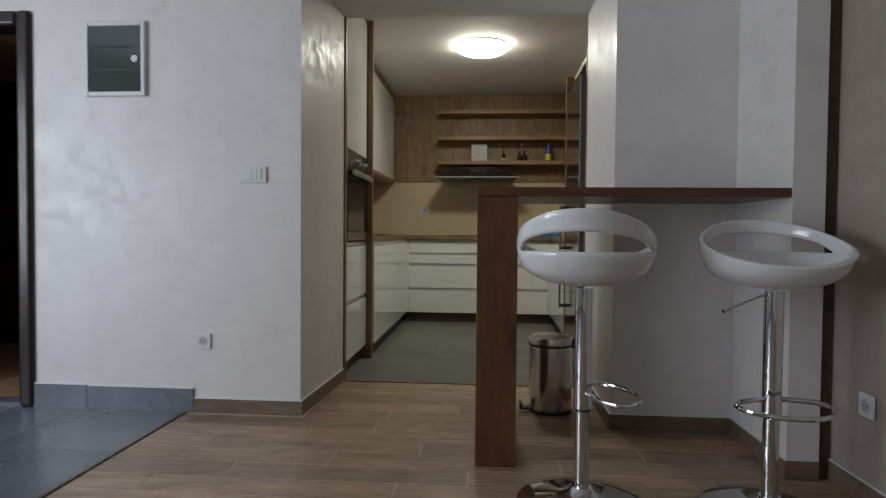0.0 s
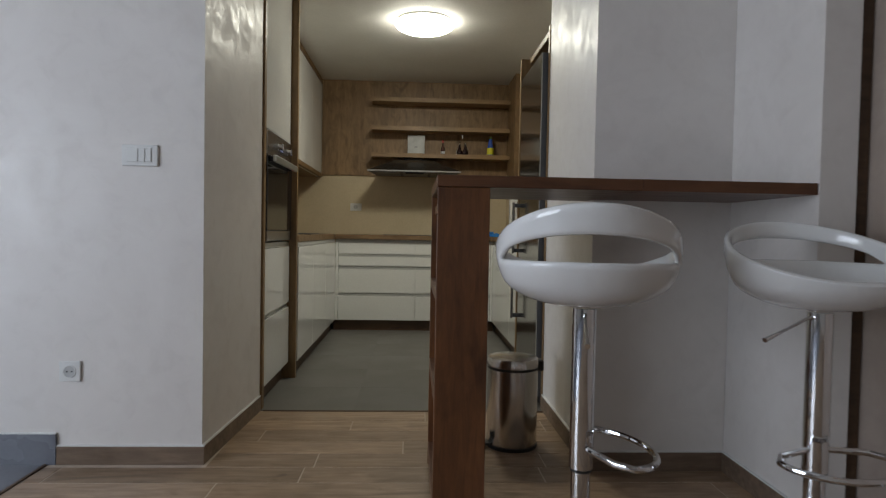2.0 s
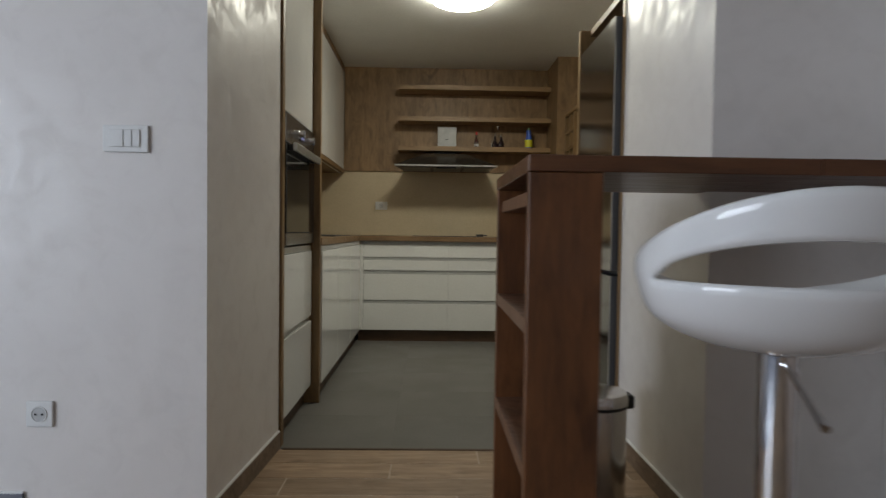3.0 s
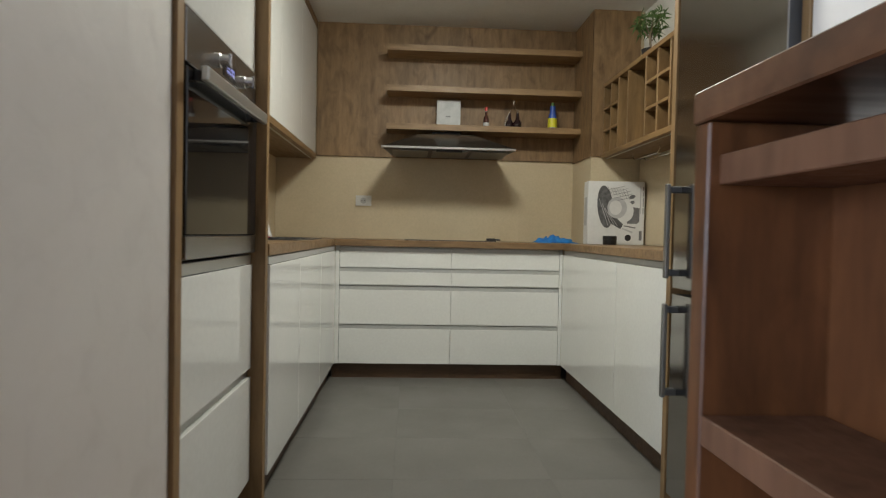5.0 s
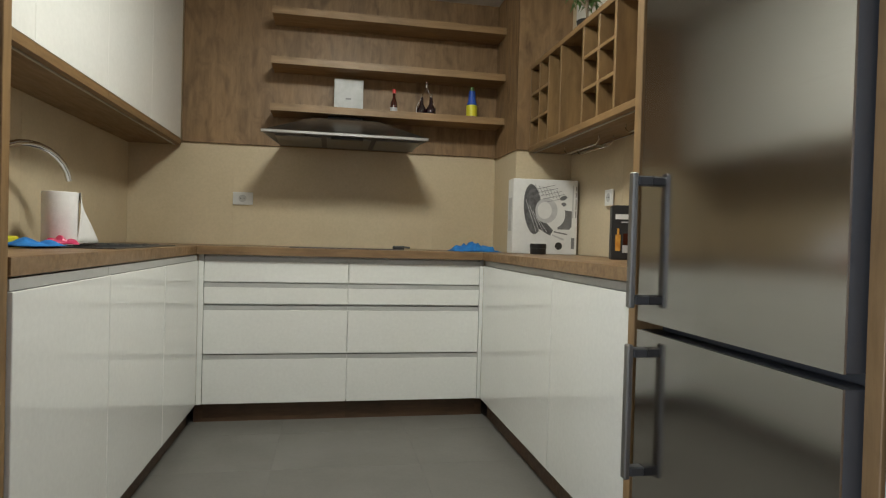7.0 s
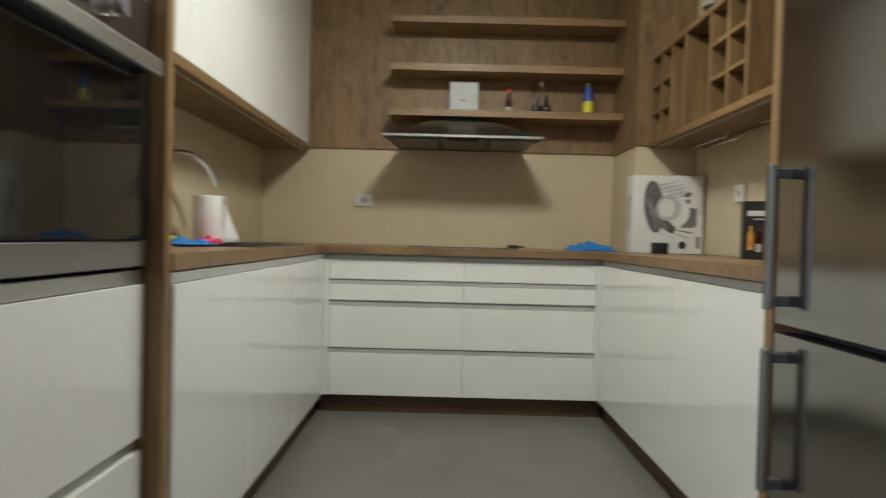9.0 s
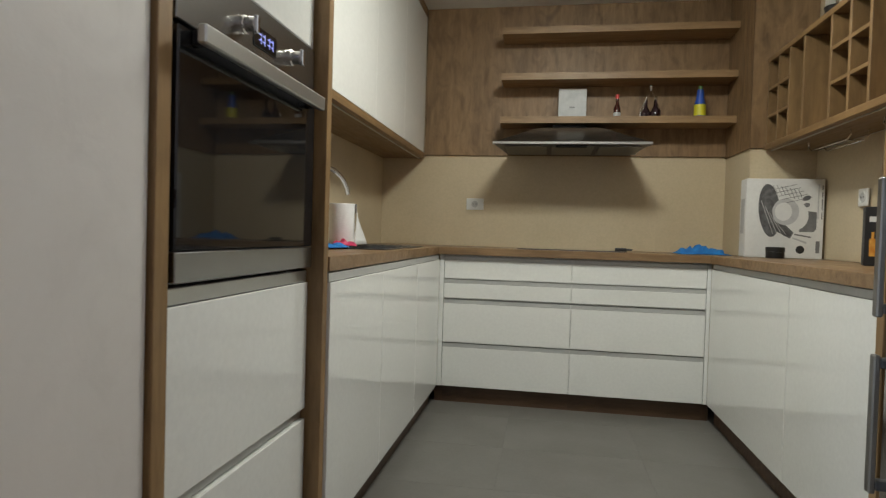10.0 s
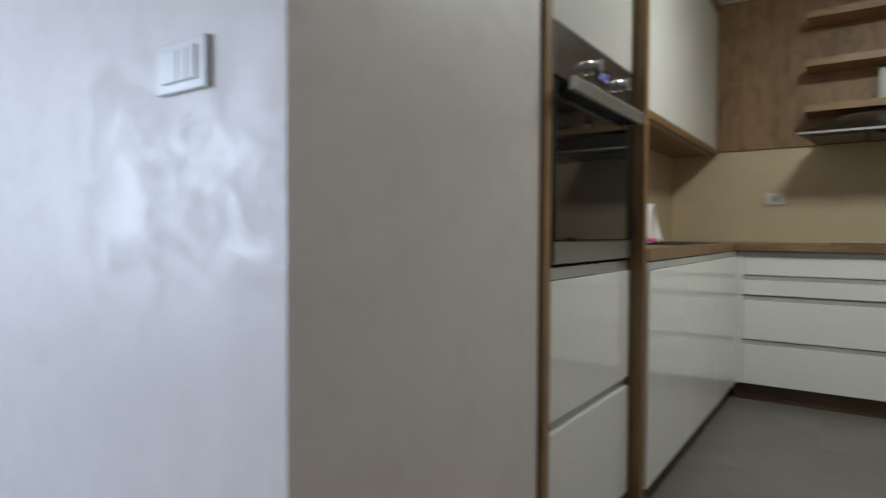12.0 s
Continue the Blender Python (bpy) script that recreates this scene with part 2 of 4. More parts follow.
M_DISPLAY = glowing("blue_clock_digits", (0.12, 0.18, 1.0), 0.35)
M_SMOKE = plain("smoked_grey_panel", (0.055, 0.068, 0.062), 0.12, 0, 0.6)
M_BROWNFLOOR = speckled("brown_mat", (0.340, 0.170, 0.085), (0.442, 0.238, 0.119), 12, 0.7)


# ---- builders ----
def link(name, bm, material, parent=None, label="", smooth=False):
    me = bpy.data.meshes.new(name)
    bm.to_mesh(me)
    bm.free()
    me.materials.append(material)
    if smooth:
        for p in me.polygons:
            p.use_smooth = True
        me.set_sharp_from_angle(angle=radians(35))
    ob = new(name, me)
    if parent is not None:
        ob.parent = parent
    if label:
        tagged(ob, label)
    return ob


def root_of(ob):
    while ob.parent is not None:
        ob = ob.parent
    return ob


def part(name, bm, material, parent, label="", smooth=False, local=False):
    """A bmesh as one mesh object under a thing or a part. Its coordinates are the world's unless local."""
    if not local:
        bmesh.ops.translate(bm, verts=bm.verts, vec=-root_of(parent).location)
    return link(name, bm, material, parent, label, smooth)


def thing(name, loc, label, category, group="", kind="", rz=0.0):
    ob = new(name)
    ob.empty_display_size = 0.05
    ob.location = loc
    ob.rotation_euler = (0, 0, radians(rz))
    return tagged(ob, label, category, group, kind)


def structure(name, bm, material, label="", category=""):
    return tagged(link(name, bm, material), label or name.replace("_", " "), category or name.split("_")[0], kind="structure")


def box(x0, x1, y0, y1, z0, z1, bevel=0.0, bm=None, seg=1):
    bm = bm or bmesh.new()
    g = bmesh.ops.create_cube(bm, size=1.0, matrix=Matrix.LocRotScale(((x0 + x1) / 2, (y0 + y1) / 2, (z0 + z1) / 2), None, (abs(x1 - x0), abs(y1 - y0), abs(z1 - z0))))
    if bevel:
        edges = list({e for v in g["verts"] for e in v.link_edges})
        bmesh.ops.bevel(bm, geom=edges, offset=bevel, segments=seg, affect="EDGES", profile=0.5)
    return bm


def prism(pts, z0, z1, bm=None):
    """An upright prism over a plan outline (counter-clockwise)."""
    bm = bm or bmesh.new()
    lo = [bm.verts.new((x, y, z0)) for x, y in pts]
    hi = [bm.verts.new((x, y, z1)) for x, y in pts]
    n = len(pts)
    bm.faces.new(lo[::-1])
    bm.faces.new(hi)
    for i in range(n):
        bm.faces.new((lo[i], lo[(i + 1) % n], hi[(i + 1) % n], hi[i]))
    return bm


def lathe(profile, cx=0.0, cy=0.0, z=0.0, n=32, bm=None):
    """A turned shape from (radius, height) pairs."""
    bm = bm or bmesh.new()
    rings = []
    for r, h in profile:
        if r < 1e-5:
            rings.append([bm.verts.new((cx, cy, z + h))])
        else:
            rings.append([bm.verts.new((cx + r * math.cos(2 * math.pi * i / n), cy + r * math.sin(2 * math.pi * i / n), z + h)) for i in range(n)])
    for a, b in zip(rings, rings[1:]):
        for i in range(n):
            j = (i + 1) % n
            q = [a[i % len(a)], a[j % len(a)], b[j % len(b)], b[i % len(b)]]
            q = [v for k, v in enumerate(q) if v not in q[:k]]
            if len(q) > 2:
                bm.faces.new(q)
    bmesh.ops.recalc_face_normals(bm, faces=bm.faces)
    return bm


def tube(path, r, n=10, closed=False, bm=None):
    """A round bar along a path."""
    bm = bm or bmesh.new()
    P = [Vector(p) for p in path]
    rings = []
    for i, p in enumerate(P):
        a = P[i - 1] if i or closed else p
        b = P[(i + 1) % len(P)] if i < len(P) - 1 or closed else p
        d = (b - a).normalized()
        u = d.cross(Vector((0, 0, 1))) if abs(d.z) < 0.95 else d.cross(Vector((0, 1, 0)))
        u.normalize()
        w = d.cross(u)
        rr = r[i] if isinstance(r, (list, tuple)) else r
        rings.append([bm.verts.new(p + rr * (math.cos(2 * math.pi * k / n) * u + math.sin(2 * math.pi * k / n) * w)) for k in range(n)])
    for a, b in zip(rings, rings[1:] + rings[:1] if closed else rings[1:]):
        for k in range(n):
            bm.faces.new((a[k], a[(k + 1) % n], b[(k + 1) % n], b[k]))
    if not closed:
        bm.faces.new(rings[0][::-1])
        bm.faces.new(rings[-1])
    bmesh.ops.recalc_face_normals(bm, faces=bm.faces)
    return bm


# ---- plan ----
CEIL, SOFFIT, LIVING = 2.405, 2.20, 2.62
BACK, WLEFT, WRIGHT = 6.50, -1.42, 1.045
WY, JX = 2.812, -1.012            # front of the switch wall, its corner
COLX, COLY, ALCY, JAMB = 1.018, 2.245, 2.752, 0.478
TOPZ0, TOPZ = 0.837, 0.877        # worktop

# ---- floors ----
floor_living = structure("floor_living", box(-1.585, 1.6, -3.1, 3.50, -0.12, -0.0015), M_PGROUT, "wood-look plank floor of the living room", "floor")
floor_hall = structure("floor_hall", box(-4.3, -1.60, -3.1, 2.90, -0.12, -0.0015), M_GROUT, "slate grey tiled hall floor", "floor")
floor_kitchen = structure("floor_kitchen", box(-1.6, 1.3, 3.505, 6.7, -0.12, -0.0015), M_KGROUT, "grey tiled kitchen floor", "floor")
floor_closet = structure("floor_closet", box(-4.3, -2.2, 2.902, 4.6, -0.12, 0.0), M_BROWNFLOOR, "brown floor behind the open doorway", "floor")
structure("trim_floor_edge", box(-1.600, -1.585, -3.1, 2.80, -0.05, 0.004, 0.002), M_KICK, "dark metal strip between planks and tiles", "trim")
structure("trim_kitchen_edge", box(-0.95, 0.48, 3.492, 3.508, -0.05, 0.003, 0.002), M_KICK, "dark joint strip at the kitchen floor", "trim")

# ---- walls ----
structure("wall_switch", prism([(-2.40, WY), (JX, WY), (-0.972, 3.512), (-1.5, 3.512), (-1.5, WY + 0.12), (-2.40, WY + 0.12)], -0.1, LIVING + 0.1), M_WALL, "off-white trowelled wall with switch and meter box", "wall")
structure("wall_over_door", box(-3.30, -2.40, WY, WY + 0.12, 1.99, LIVING + 0.1), M_WALL, "off-white wall above the doorway", "wall")
structure("wall_beside_door", box(-4.3, -3.30, WY, WY + 0.12, -0.1, LIVING + 0.1), M_WALL, "off-white wall beside the doorway", "wall")
structure("wall_jamb", box(JAMB, COLX + 0.4, ALCY, 3.555, -0.1, CEIL + 0.1), M_WALL, "off-white wall block beside the kitchen opening", "wall")
structure("wall_column", box(COLX, 1.134, COLY, ALCY - 0.002, -0.1, LIVING), M_WALL, "off-white column beside the bar", "wall")
structure("trim_corner_board", box(1.136, 1.182, 2.262, 2.32, 0.0, LIVING), M_KICK, "dark brown upright strip in the corner", "trim")
structure("wall_corner_back", box(1.132, 1.5, 2.322, ALCY - 0.002, -0.1, LIVING), M_WALL, "wall behind the dark corner strip", "wall")
structure("wall_right", prism([(1.184, 2.320), (1.275, -3.1), (1.45, -3.1), (1.45, 2.320)], -0.1, LIVING + 0.1), M_TAUPE, "warm grey trowelled wall with a socket", "wall")
structure("wall_lintel", box(-1.5, 1.1, WY + 0.002, 3.548, SOFFIT, LIVING + 0.1), M_CEIL, "painted lintel over the kitchen opening", "wall")
bm = box(-4.30, -4.18, -3.1, -1.0, -0.1, LIVING + 0.1)
box(-4.30, -4.18, 1.4, WY - 0.002, -0.1, LIVING + 0.1, bm=bm)
box(-4.30, -4.18, -1.0, 1.4, -0.1, 0.50, bm=bm)
box(-4.30, -4.18, -1.0, 1.4, 2.10, LIVING + 0.1, bm=bm)
structure("wall_window", bm, M_BOUNCE, "pale wall around the living room window", "wall")
# Unseen wall closing the room; its pale colour throws fill light forward.
structure("wall_rear", box(-4.3, 1.5, -3.22, -3.1, -0.1, LIVING + 0.1), M_BOUNCE, "unseen rear wall of the living room, pale to bounce fill light", "wall")
structure("ceiling_living", box(-4.3, 1.5, -3.22, WY + 0.12, LIVING, LIVING + 0.12), M_CEIL, "white living room ceiling", "ceiling")
structure("ceiling_kitchen", box(-1.6, 1.3, 3.55, 6.7, CEIL, CEIL + 0.12), M_CEIL, "white kitchen ceiling", "ceiling")
structure("wall_closet", box(-4.3, -2.0, 4.4, 4.5, -0.1, LIVING), M_DARKROOM, "wall behind the doorway, the room's darkness in its colour", "wall")
structure("wall_closet_side", box(-2.15, -2.05, WY + 0.122, 4.398, -0.1, LIVING), M_DARKROOM, "side wall behind the doorway, the room's darkness in its colour", "wall")
structure("wall_closet_far", box(-4.3, -4.2, WY + 0.122, 4.398, -0.1, LIVING), M_DARKROOM, "far wall behind the doorway, the room's darkness in its colour", "wall")
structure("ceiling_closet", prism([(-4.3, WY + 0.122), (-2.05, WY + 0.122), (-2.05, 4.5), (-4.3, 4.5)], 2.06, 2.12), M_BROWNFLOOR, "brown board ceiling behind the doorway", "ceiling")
wall_back = structure("wall_kitchen_back", box(-1.6, 1.3, BACK + 0.001, BACK + 0.14, -0.1, CEIL + 0.1), M_WGROUT, "kitchen back wall clad in beige tiles", "wall")
wall_left = structure("wall_kitchen_left", box(-1.56, WLEFT - 0.001, 3.515, BACK + 0.006, -0.1, CEIL + 0.1), M_WGROUT, "kitchen side wall clad in beige tiles", "wall")
wall_right = structure("wall_kitchen_right", box(WRIGHT + 0.008, 1.24, 3.557, BACK + 0.006, -0.1, CEIL + 0.1), M_CEIL, "white kitchen side wall with beige tiles", "wall")
wall_pier = structure("wall_pier", box(0.7205, WRIGHT + 0.006, 6.061, BACK + 0.006, 0.0, CEIL), M_WGROUT, "boxed pier in the kitchen corner", "wall")

# living room window
window_1 = thing("window_1", (-4.24, 0.2, 0.5), "white framed living room window with two panes", "window", kind="structure")
bm = bmesh.new()
for y0, y1, z0, z1 in ((-1.0, 1.4, 0.50, 0.57), (-1.0, 1.4, 2.03, 2.10), (-1.0, -0.93, 0.57, 2.03), (1.33, 1.4, 0.57, 2.03), (0.16, 0.24, 0.57, 2.03)):
    box(-4.27, -4.21, y0, y1, z0, z1, 0.004, bm)
part("window_frame", bm, M_WHITEPL, window_1)
for y0, y1 in ((-0.93, 0.16), (0.24, 1.33)):
    pane = part("pane", box(-4.246, -4.234, y0, y1, 0.57, 2.03), M_GLASS, window_1)
    pane.visible_shadow = False


# skirting
def skirt(name, pts, h, material, thick=0.011, label=""):
    """A skirting board along a line of plan points, standing to its right-hand side."""
    bm = bmesh.new()
    for (x0, y0), (x1, y1) in zip(pts, pts[1:]):
        d = Vector((x1 - x0, y1 - y0)).normalized()
        n = Vector((d.y, -d.x)) * thick
        prism([(x0, y0), (x0 + n.x, y0 + n.y), (x1 + n.x, y1 + n.y), (x1, y1)], 0.0, h, bm)
    bmesh.ops.recalc_face_normals(bm, faces=bm.faces)
    bead = bmesh.new()
    for (x0, y0), (x1, y1) in zip(pts, pts[1:]):
        d = Vector((x1 - x0, y1 - y0)).normalized()
        n = Vector((d.y, -d.x)) * thick * 0.8
        prism([(x0, y0), (x0 + n.x, y0 + n.y), (x1 + n.x, y1 + n.y), (x1, y1)], h, h + 0.005, bead)
    bmesh.ops.recalc_face_normals(bead, faces=bead.faces)
    board = structure(name, bm, material, label, "baseboard")
    link("sealant_bead", bead, M_WHITEPL, board, "white sealant bead on top")
    return board


skirt("baseboard_wood", [(-1.553, WY), (JX + 0.011, WY)], 0.070, M_SKIRT, label="wood-look skirting tiles on the switch wall")
skirt("baseboard_return", [(JX, WY), (-0.973, 3.508)], 0.070, M_SKIRT, label="wood-look skirting at the kitchen opening")
skirt("baseboard_tile", [(-2.112, WY), (-1.556, WY)], 0.117, M_GREYTILE, label="slate grey skirting tile")
skirt("baseboard_tile_short", [(-2.40, WY), (-2.115, WY)], 0.121, M_GREYTILE, label="slate grey skirting tile beside the doorway")
skirt("baseboard_jamb", [(JAMB, 3.553), (JAMB, ALCY - 0.011)], 0.072, M_SKIRT, label="wood-look skirting on the jamb")
skirt("baseboard_alcove", [(JAMB, ALCY), (COLX, ALCY)], 0.072, M_SKIRT, label="wood-look skirting behind the stools")
skirt("baseboard_column_side", [(COLX, ALCY - 0.012), (COLX, COLY - 0.011)], 0.072, M_SKIRT, label="wood-look skirting on the column side")
skirt("baseboard_column", [(COLX, COLY), (1.130, COLY)], 0.072, M_SKIRT, label="wood-look skirting on the column")
skirt("baseboard_right", [(1.184, 2.318), (1.275, -3.09)], 0.072, M_SKIRT, label="wood-look skirting on the right wall")

# doorway with a dark frame
door_1 = thing("door_1", (-2.83, WY, 0), "open doorway with a dark lacquered frame", "door", kind="structure")
for x0, x1 in ((-2.468, -2.393), (-3.31, -3.237)):
    part("door_jamb", box(x0, x1, WY - 0.026, WY + 0.14, 0, 2.0, 0.020, seg=4), M_FRAME, door_1)
part("door_head", box(-3.237, -2.468, WY - 0.022, WY + 0.14, 1.925, 2.0, 0.018, seg=4), M_FRAME, door_1)
part("door_sill", box(-3.237, -2.468, WY + 0.0, WY + 0.09, -0.01, 0.02, 0.003), M_GREYTILE, door_1)

# ---- wood panels of the kitchen walls ----
structure("trim_back_panel", box(-1.135, 0.712, BACK - 0.014, BACK + 0.006, 1.462, CEIL), M_OAK, "oak wall panel behind the shelves", "wall panel")
structure("trim_pier_panel_side", box(0.712, 0.727, 6.052, BACK - 0.002, 1.452, CEIL), M_OAK, "oak panel on the side of the pier", "wall panel")
structure("trim_pier_panel", box(0.712, WRIGHT - 0.02, 6.048, 6.066, 1.452, CEIL, 0.001), M_OAK, "oak panel on the front of the pier", "wall panel")

# ---- shelves on the back wall ----
for z, lab in ((2.207, "top"), (1.932, "middle"), (1.672, "lowest")):
    s = thing("wall_shelf", (0.04, 6.4, z - 0.038), "oak wall shelf, %s of three" % {"top": "empty upper", "middle": "empty middle", "lowest": "lower, with bottles on it,"}[lab], "shelf", "shelves above the hood")
    part("board", box(-0.635, 0.710, 6.291, 6.484, z - 0.040, z, 0.0012), M_OAKX, s)
    part("edge_band", box(-0.635, 0.710, 6.288, 6.2905, z - 0.040, z, 0.0006), M_OAKX, s, "oak front edge band")


# ---- cabinets ----
def alu_grip(x0, x1, y, z0, z1, parent, axis="y", face=1):
    """A recessed aluminium grip profile between two fronts."""
    if axis == "y":
        bm = box(x0, x1, y + 0.004, y + 0.022, z0, z1 - 0.004)
    else:
        bm = box(*sorted((y, y + face * 0.014)), x0, x1, z0, z1 - 0.006)
    part("grip_profile", bm, M_GRIP, parent, "satin aluminium grip profile")


def drawer_unit(x0, x1, yf):
    u = thing("drawer_cabinet", ((x0 + x1) / 2, yf + 0.25, 0), "white gloss drawer cabinet with four drawers and aluminium grips", "cabinet", "drawer cabinets under the hob")
    part("body", box(x0, x1, yf + 0.031, BACK - 0.004, 0.1, TOPZ0 - 0.002), M_GLOSS, u)
    for z0, z1 in ((0.703, 0.806), (0.594, 0.677), (0.346, 0.564), (0.098, 0.319)):
        part("drawer_front", box(x0 + 0.0015, x1 - 0.0015, yf, yf + 0.019, z0, z1, 0.0015), M_GLOSS, u)
        alu_grip(x0 + 0.0015, x1 - 0.0015, yf, z1 + 0.001, z1 + 0.025, u)
    part("plinth", box(x0, x1, yf + 0.042, yf + 0.058, 0, 0.096), M_KICK, u, "dark brown plinth board")


drawer_unit(-0.893, -0.193, 5.94)
drawer_unit(-0.193, 0.497, 5.94)
for x0, x1 in ((-0.918, -0.8935), (0.4975, 0.516)):
    f = thing("corner_filler", ((x0 + x1) / 2, 5.95, 0.1), "white gloss filler strip in the cabinet corner", "cabinet filler", "corner fillers")
    part("strip", box(x0, x1, 5.9345, 5.97, 0.098, 0.806, 0.001), M_GLOSS, f)
    part("grip_profile", box(x0, x1, 5.940, 5.972, 0.807, 0.835), M_GRIP, f)
    part("plinth", box(x0 - 0.02, x1 + 0.02, 5.9825, 5.996, 0, 0.095), M_KICK, f)


def side_base(y0, y1, xf, face, label):
    """A base cabinet on a side wall; face -1 looks to +x, 1 to -x."""
    wall = WLEFT if face < 0 else WRIGHT
    u = thing("base_cabinet", (xf + face * 0.25, (y0 + y1) / 2, 0), label, "cabinet", "side base cabinets")
    lo, hi = sorted((xf + face * 0.031, wall - face * 0.003))
    part("body", box(lo, hi, y0, y1, 0.1, TOPZ0 - 0.002), M_GLOSS, u)
    lo, hi = sorted((xf, xf + face * 0.019))
    part("cabinet_door", box(lo, hi, y0 + 0.0015, y1 - 0.0015, 0.098, 0.806, 0.0015), M_GLOSS, u)
    alu_grip(y0 + 0.001, y1 - 0.001, xf + face * 0.006, 0.808, 0.838, u, "x", face)
    lo, hi = sorted((xf + face * 0.040, xf + face * 0.056))
    part("plinth", box(lo, hi, y0, y1, 0, 0.098), M_KICK, u, "dark brown plinth board")


for y0, y1 in ((4.206, 4.752), (4.752, 5.345), (5.345, 5.934)):
    side_base(y0, y1, -0.918, -1, "white gloss base cabinet with one plain door beside the oven")
for y0, y1 in ((4.222, 4.938), (4.938, 5.934)):
    side_base(y0, y1, 0.516, 1, "white gloss base cabinet with one plain door beside the fridge")

# worktop: one U-shaped slab with a sink cut out
SX0, SX1, SY0, SY1 = -1.30, -0.99, 4.98, 5.46
top = thing("worktop", (-0.2, 6.2, TOPZ0), "oak worktop running round three sides of the kitchen", "worktop")
bm = box(WLEFT + 0.002, SX0, 4.207, 5.911, TOPZ0, TOPZ)
box(SX1, -0.925, 4.207, 5.911, TOPZ0, TOPZ, 0.0, bm)
box(SX0, SX1, 4.207, SY0, TOPZ0, TOPZ, 0.0, bm)
box(SX0, SX1, SY1, 5.911, TOPZ0, TOPZ, 0.0, bm)
part("slab", bm, M_TOPY, top)
part("slab", box(WLEFT + 0.002, 0.718, 5.912, BACK - 0.002, TOPZ0, TOPZ, 0.001), M_TOP, top)
part("slab", box(0.506, WRIGHT - 0.002, 4.222, 5.911, TOPZ0, TOPZ, 0.001), M_TOPY, top)
part("slab", box(0.719, WRIGHT - 0.002, 5.912, 6.058, TOPZ0, TOPZ), M_TOPY, top)
for a in ((-0.925, -0.922, 4.207, 5.911), (-0.922, 0.503, 5.909, 5.912), (0.503, 0.506, 4.222, 5.911)):
    part("edge_band", box(*a, TOPZ0, TOPZ - 0.0006, 0.0006), M_TOP, top, "oak edge band")

sink = thing("kitchen_sink", (-1.145, 5.22, 0.7), "dark composite sink set into the oak worktop", "sink")
bm = box(SX0 + 0.004, SX1 - 0.004, SY0 + 0.004, SY1 - 0.004, 0.70, 0.708)
for a in ((SX0 + 0.002, SX0 + 0.012, SY0 + 0.002, SY1 - 0.002), (SX1 - 0.012, SX1 - 0.002, SY0 + 0.002, SY1 - 0.002), (SX0 + 0.012, SX1 - 0.012, SY0 + 0.002, SY0 + 0.012), (SX0 + 0.012, SX1 - 0.012, SY1 - 0.012, SY1 - 0.002)):
    box(*a, 0.70, TOPZ + 0.002, 0, bm)
part("bowl", bm, M_DARKGREY, sink)
bm = bmesh.new()
for a in ((SX0 - 0.016, SX0 + 0.004, SY0 - 0.016, SY1 + 0.26), (SX1 - 0.004, SX1 + 0.016, SY0 - 0.016, SY1 + 0.26), (SX0 + 0.004, SX1 - 0.004, SY0 - 0.016, SY0 + 0.004), (SX0 + 0.004, SX1 - 0.004, SY1 - 0.004, SY1 + 0.26)):
    box(*a, TOPZ + 0.0005, TOPZ + 0.005, 0.001, bm)
for k in range(6):
    box(SX0 + 0.03 + k * 0.045, SX0 + 0.04 + k * 0.045, SY1 + 0.03, SY1 + 0.23, TOPZ + 0.005, TOPZ + 0.008, 0.001, bm)
part("drainer", bm, M_DARKGREY, sink)

# tap with a high arched spout
tap = thing("kitchen_tap", (-1.355, 4.98, TOPZ), "chrome kitchen tap with a high arched spout", "tap")
part("tap_base", lathe([(0.0, 0), (0.027, 0), (0.027, 0.03), (0.021, 0.045), (0.021, 0.10), (0.0, 0.10)], -1.355, 4.98, TOPZ, 20), M_CHROME, tap, smooth=True)
arch = [(-1.355, 4.98, TOPZ + 0.09), (-1.355, 4.955, 1.09)]
for k in range(13):
    a = math.pi * (1 - k / 12.0 * 0.94)
    arch.append((-1.307 + 0.048 * math.cos(a), 5.145 + 0.190 * math.cos(a), 1.098 + 0.132 * math.sin(a)))
part("spout", tube(arch, 0.0125, 12), M_CHROME, tap, smooth=True)
part("lever", tube([(-1.355, 4.955, TOPZ + 0.08), (-1.33, 4.90, TOPZ + 0.11)], 0.006, 8), M_CHROME, tap, smooth=True)

# hob
hob = thing("hob", (-0.2, 6.16, TOPZ), "black glass hob set on the worktop under the hood", "hob")
part("hob_glass", box(-0.49, 0.09, 5.98, 6.44, TOPZ + 0.0005, TOPZ + 0.006, 0.002), M_BLACKGLASS, hob)
part("hob_trim", box(-0.492, 0.092, 5.972, 5.979, TOPZ + 0.0005, TOPZ + 0.007, 0.001), M_STEEL, hob, "bright steel front edge")

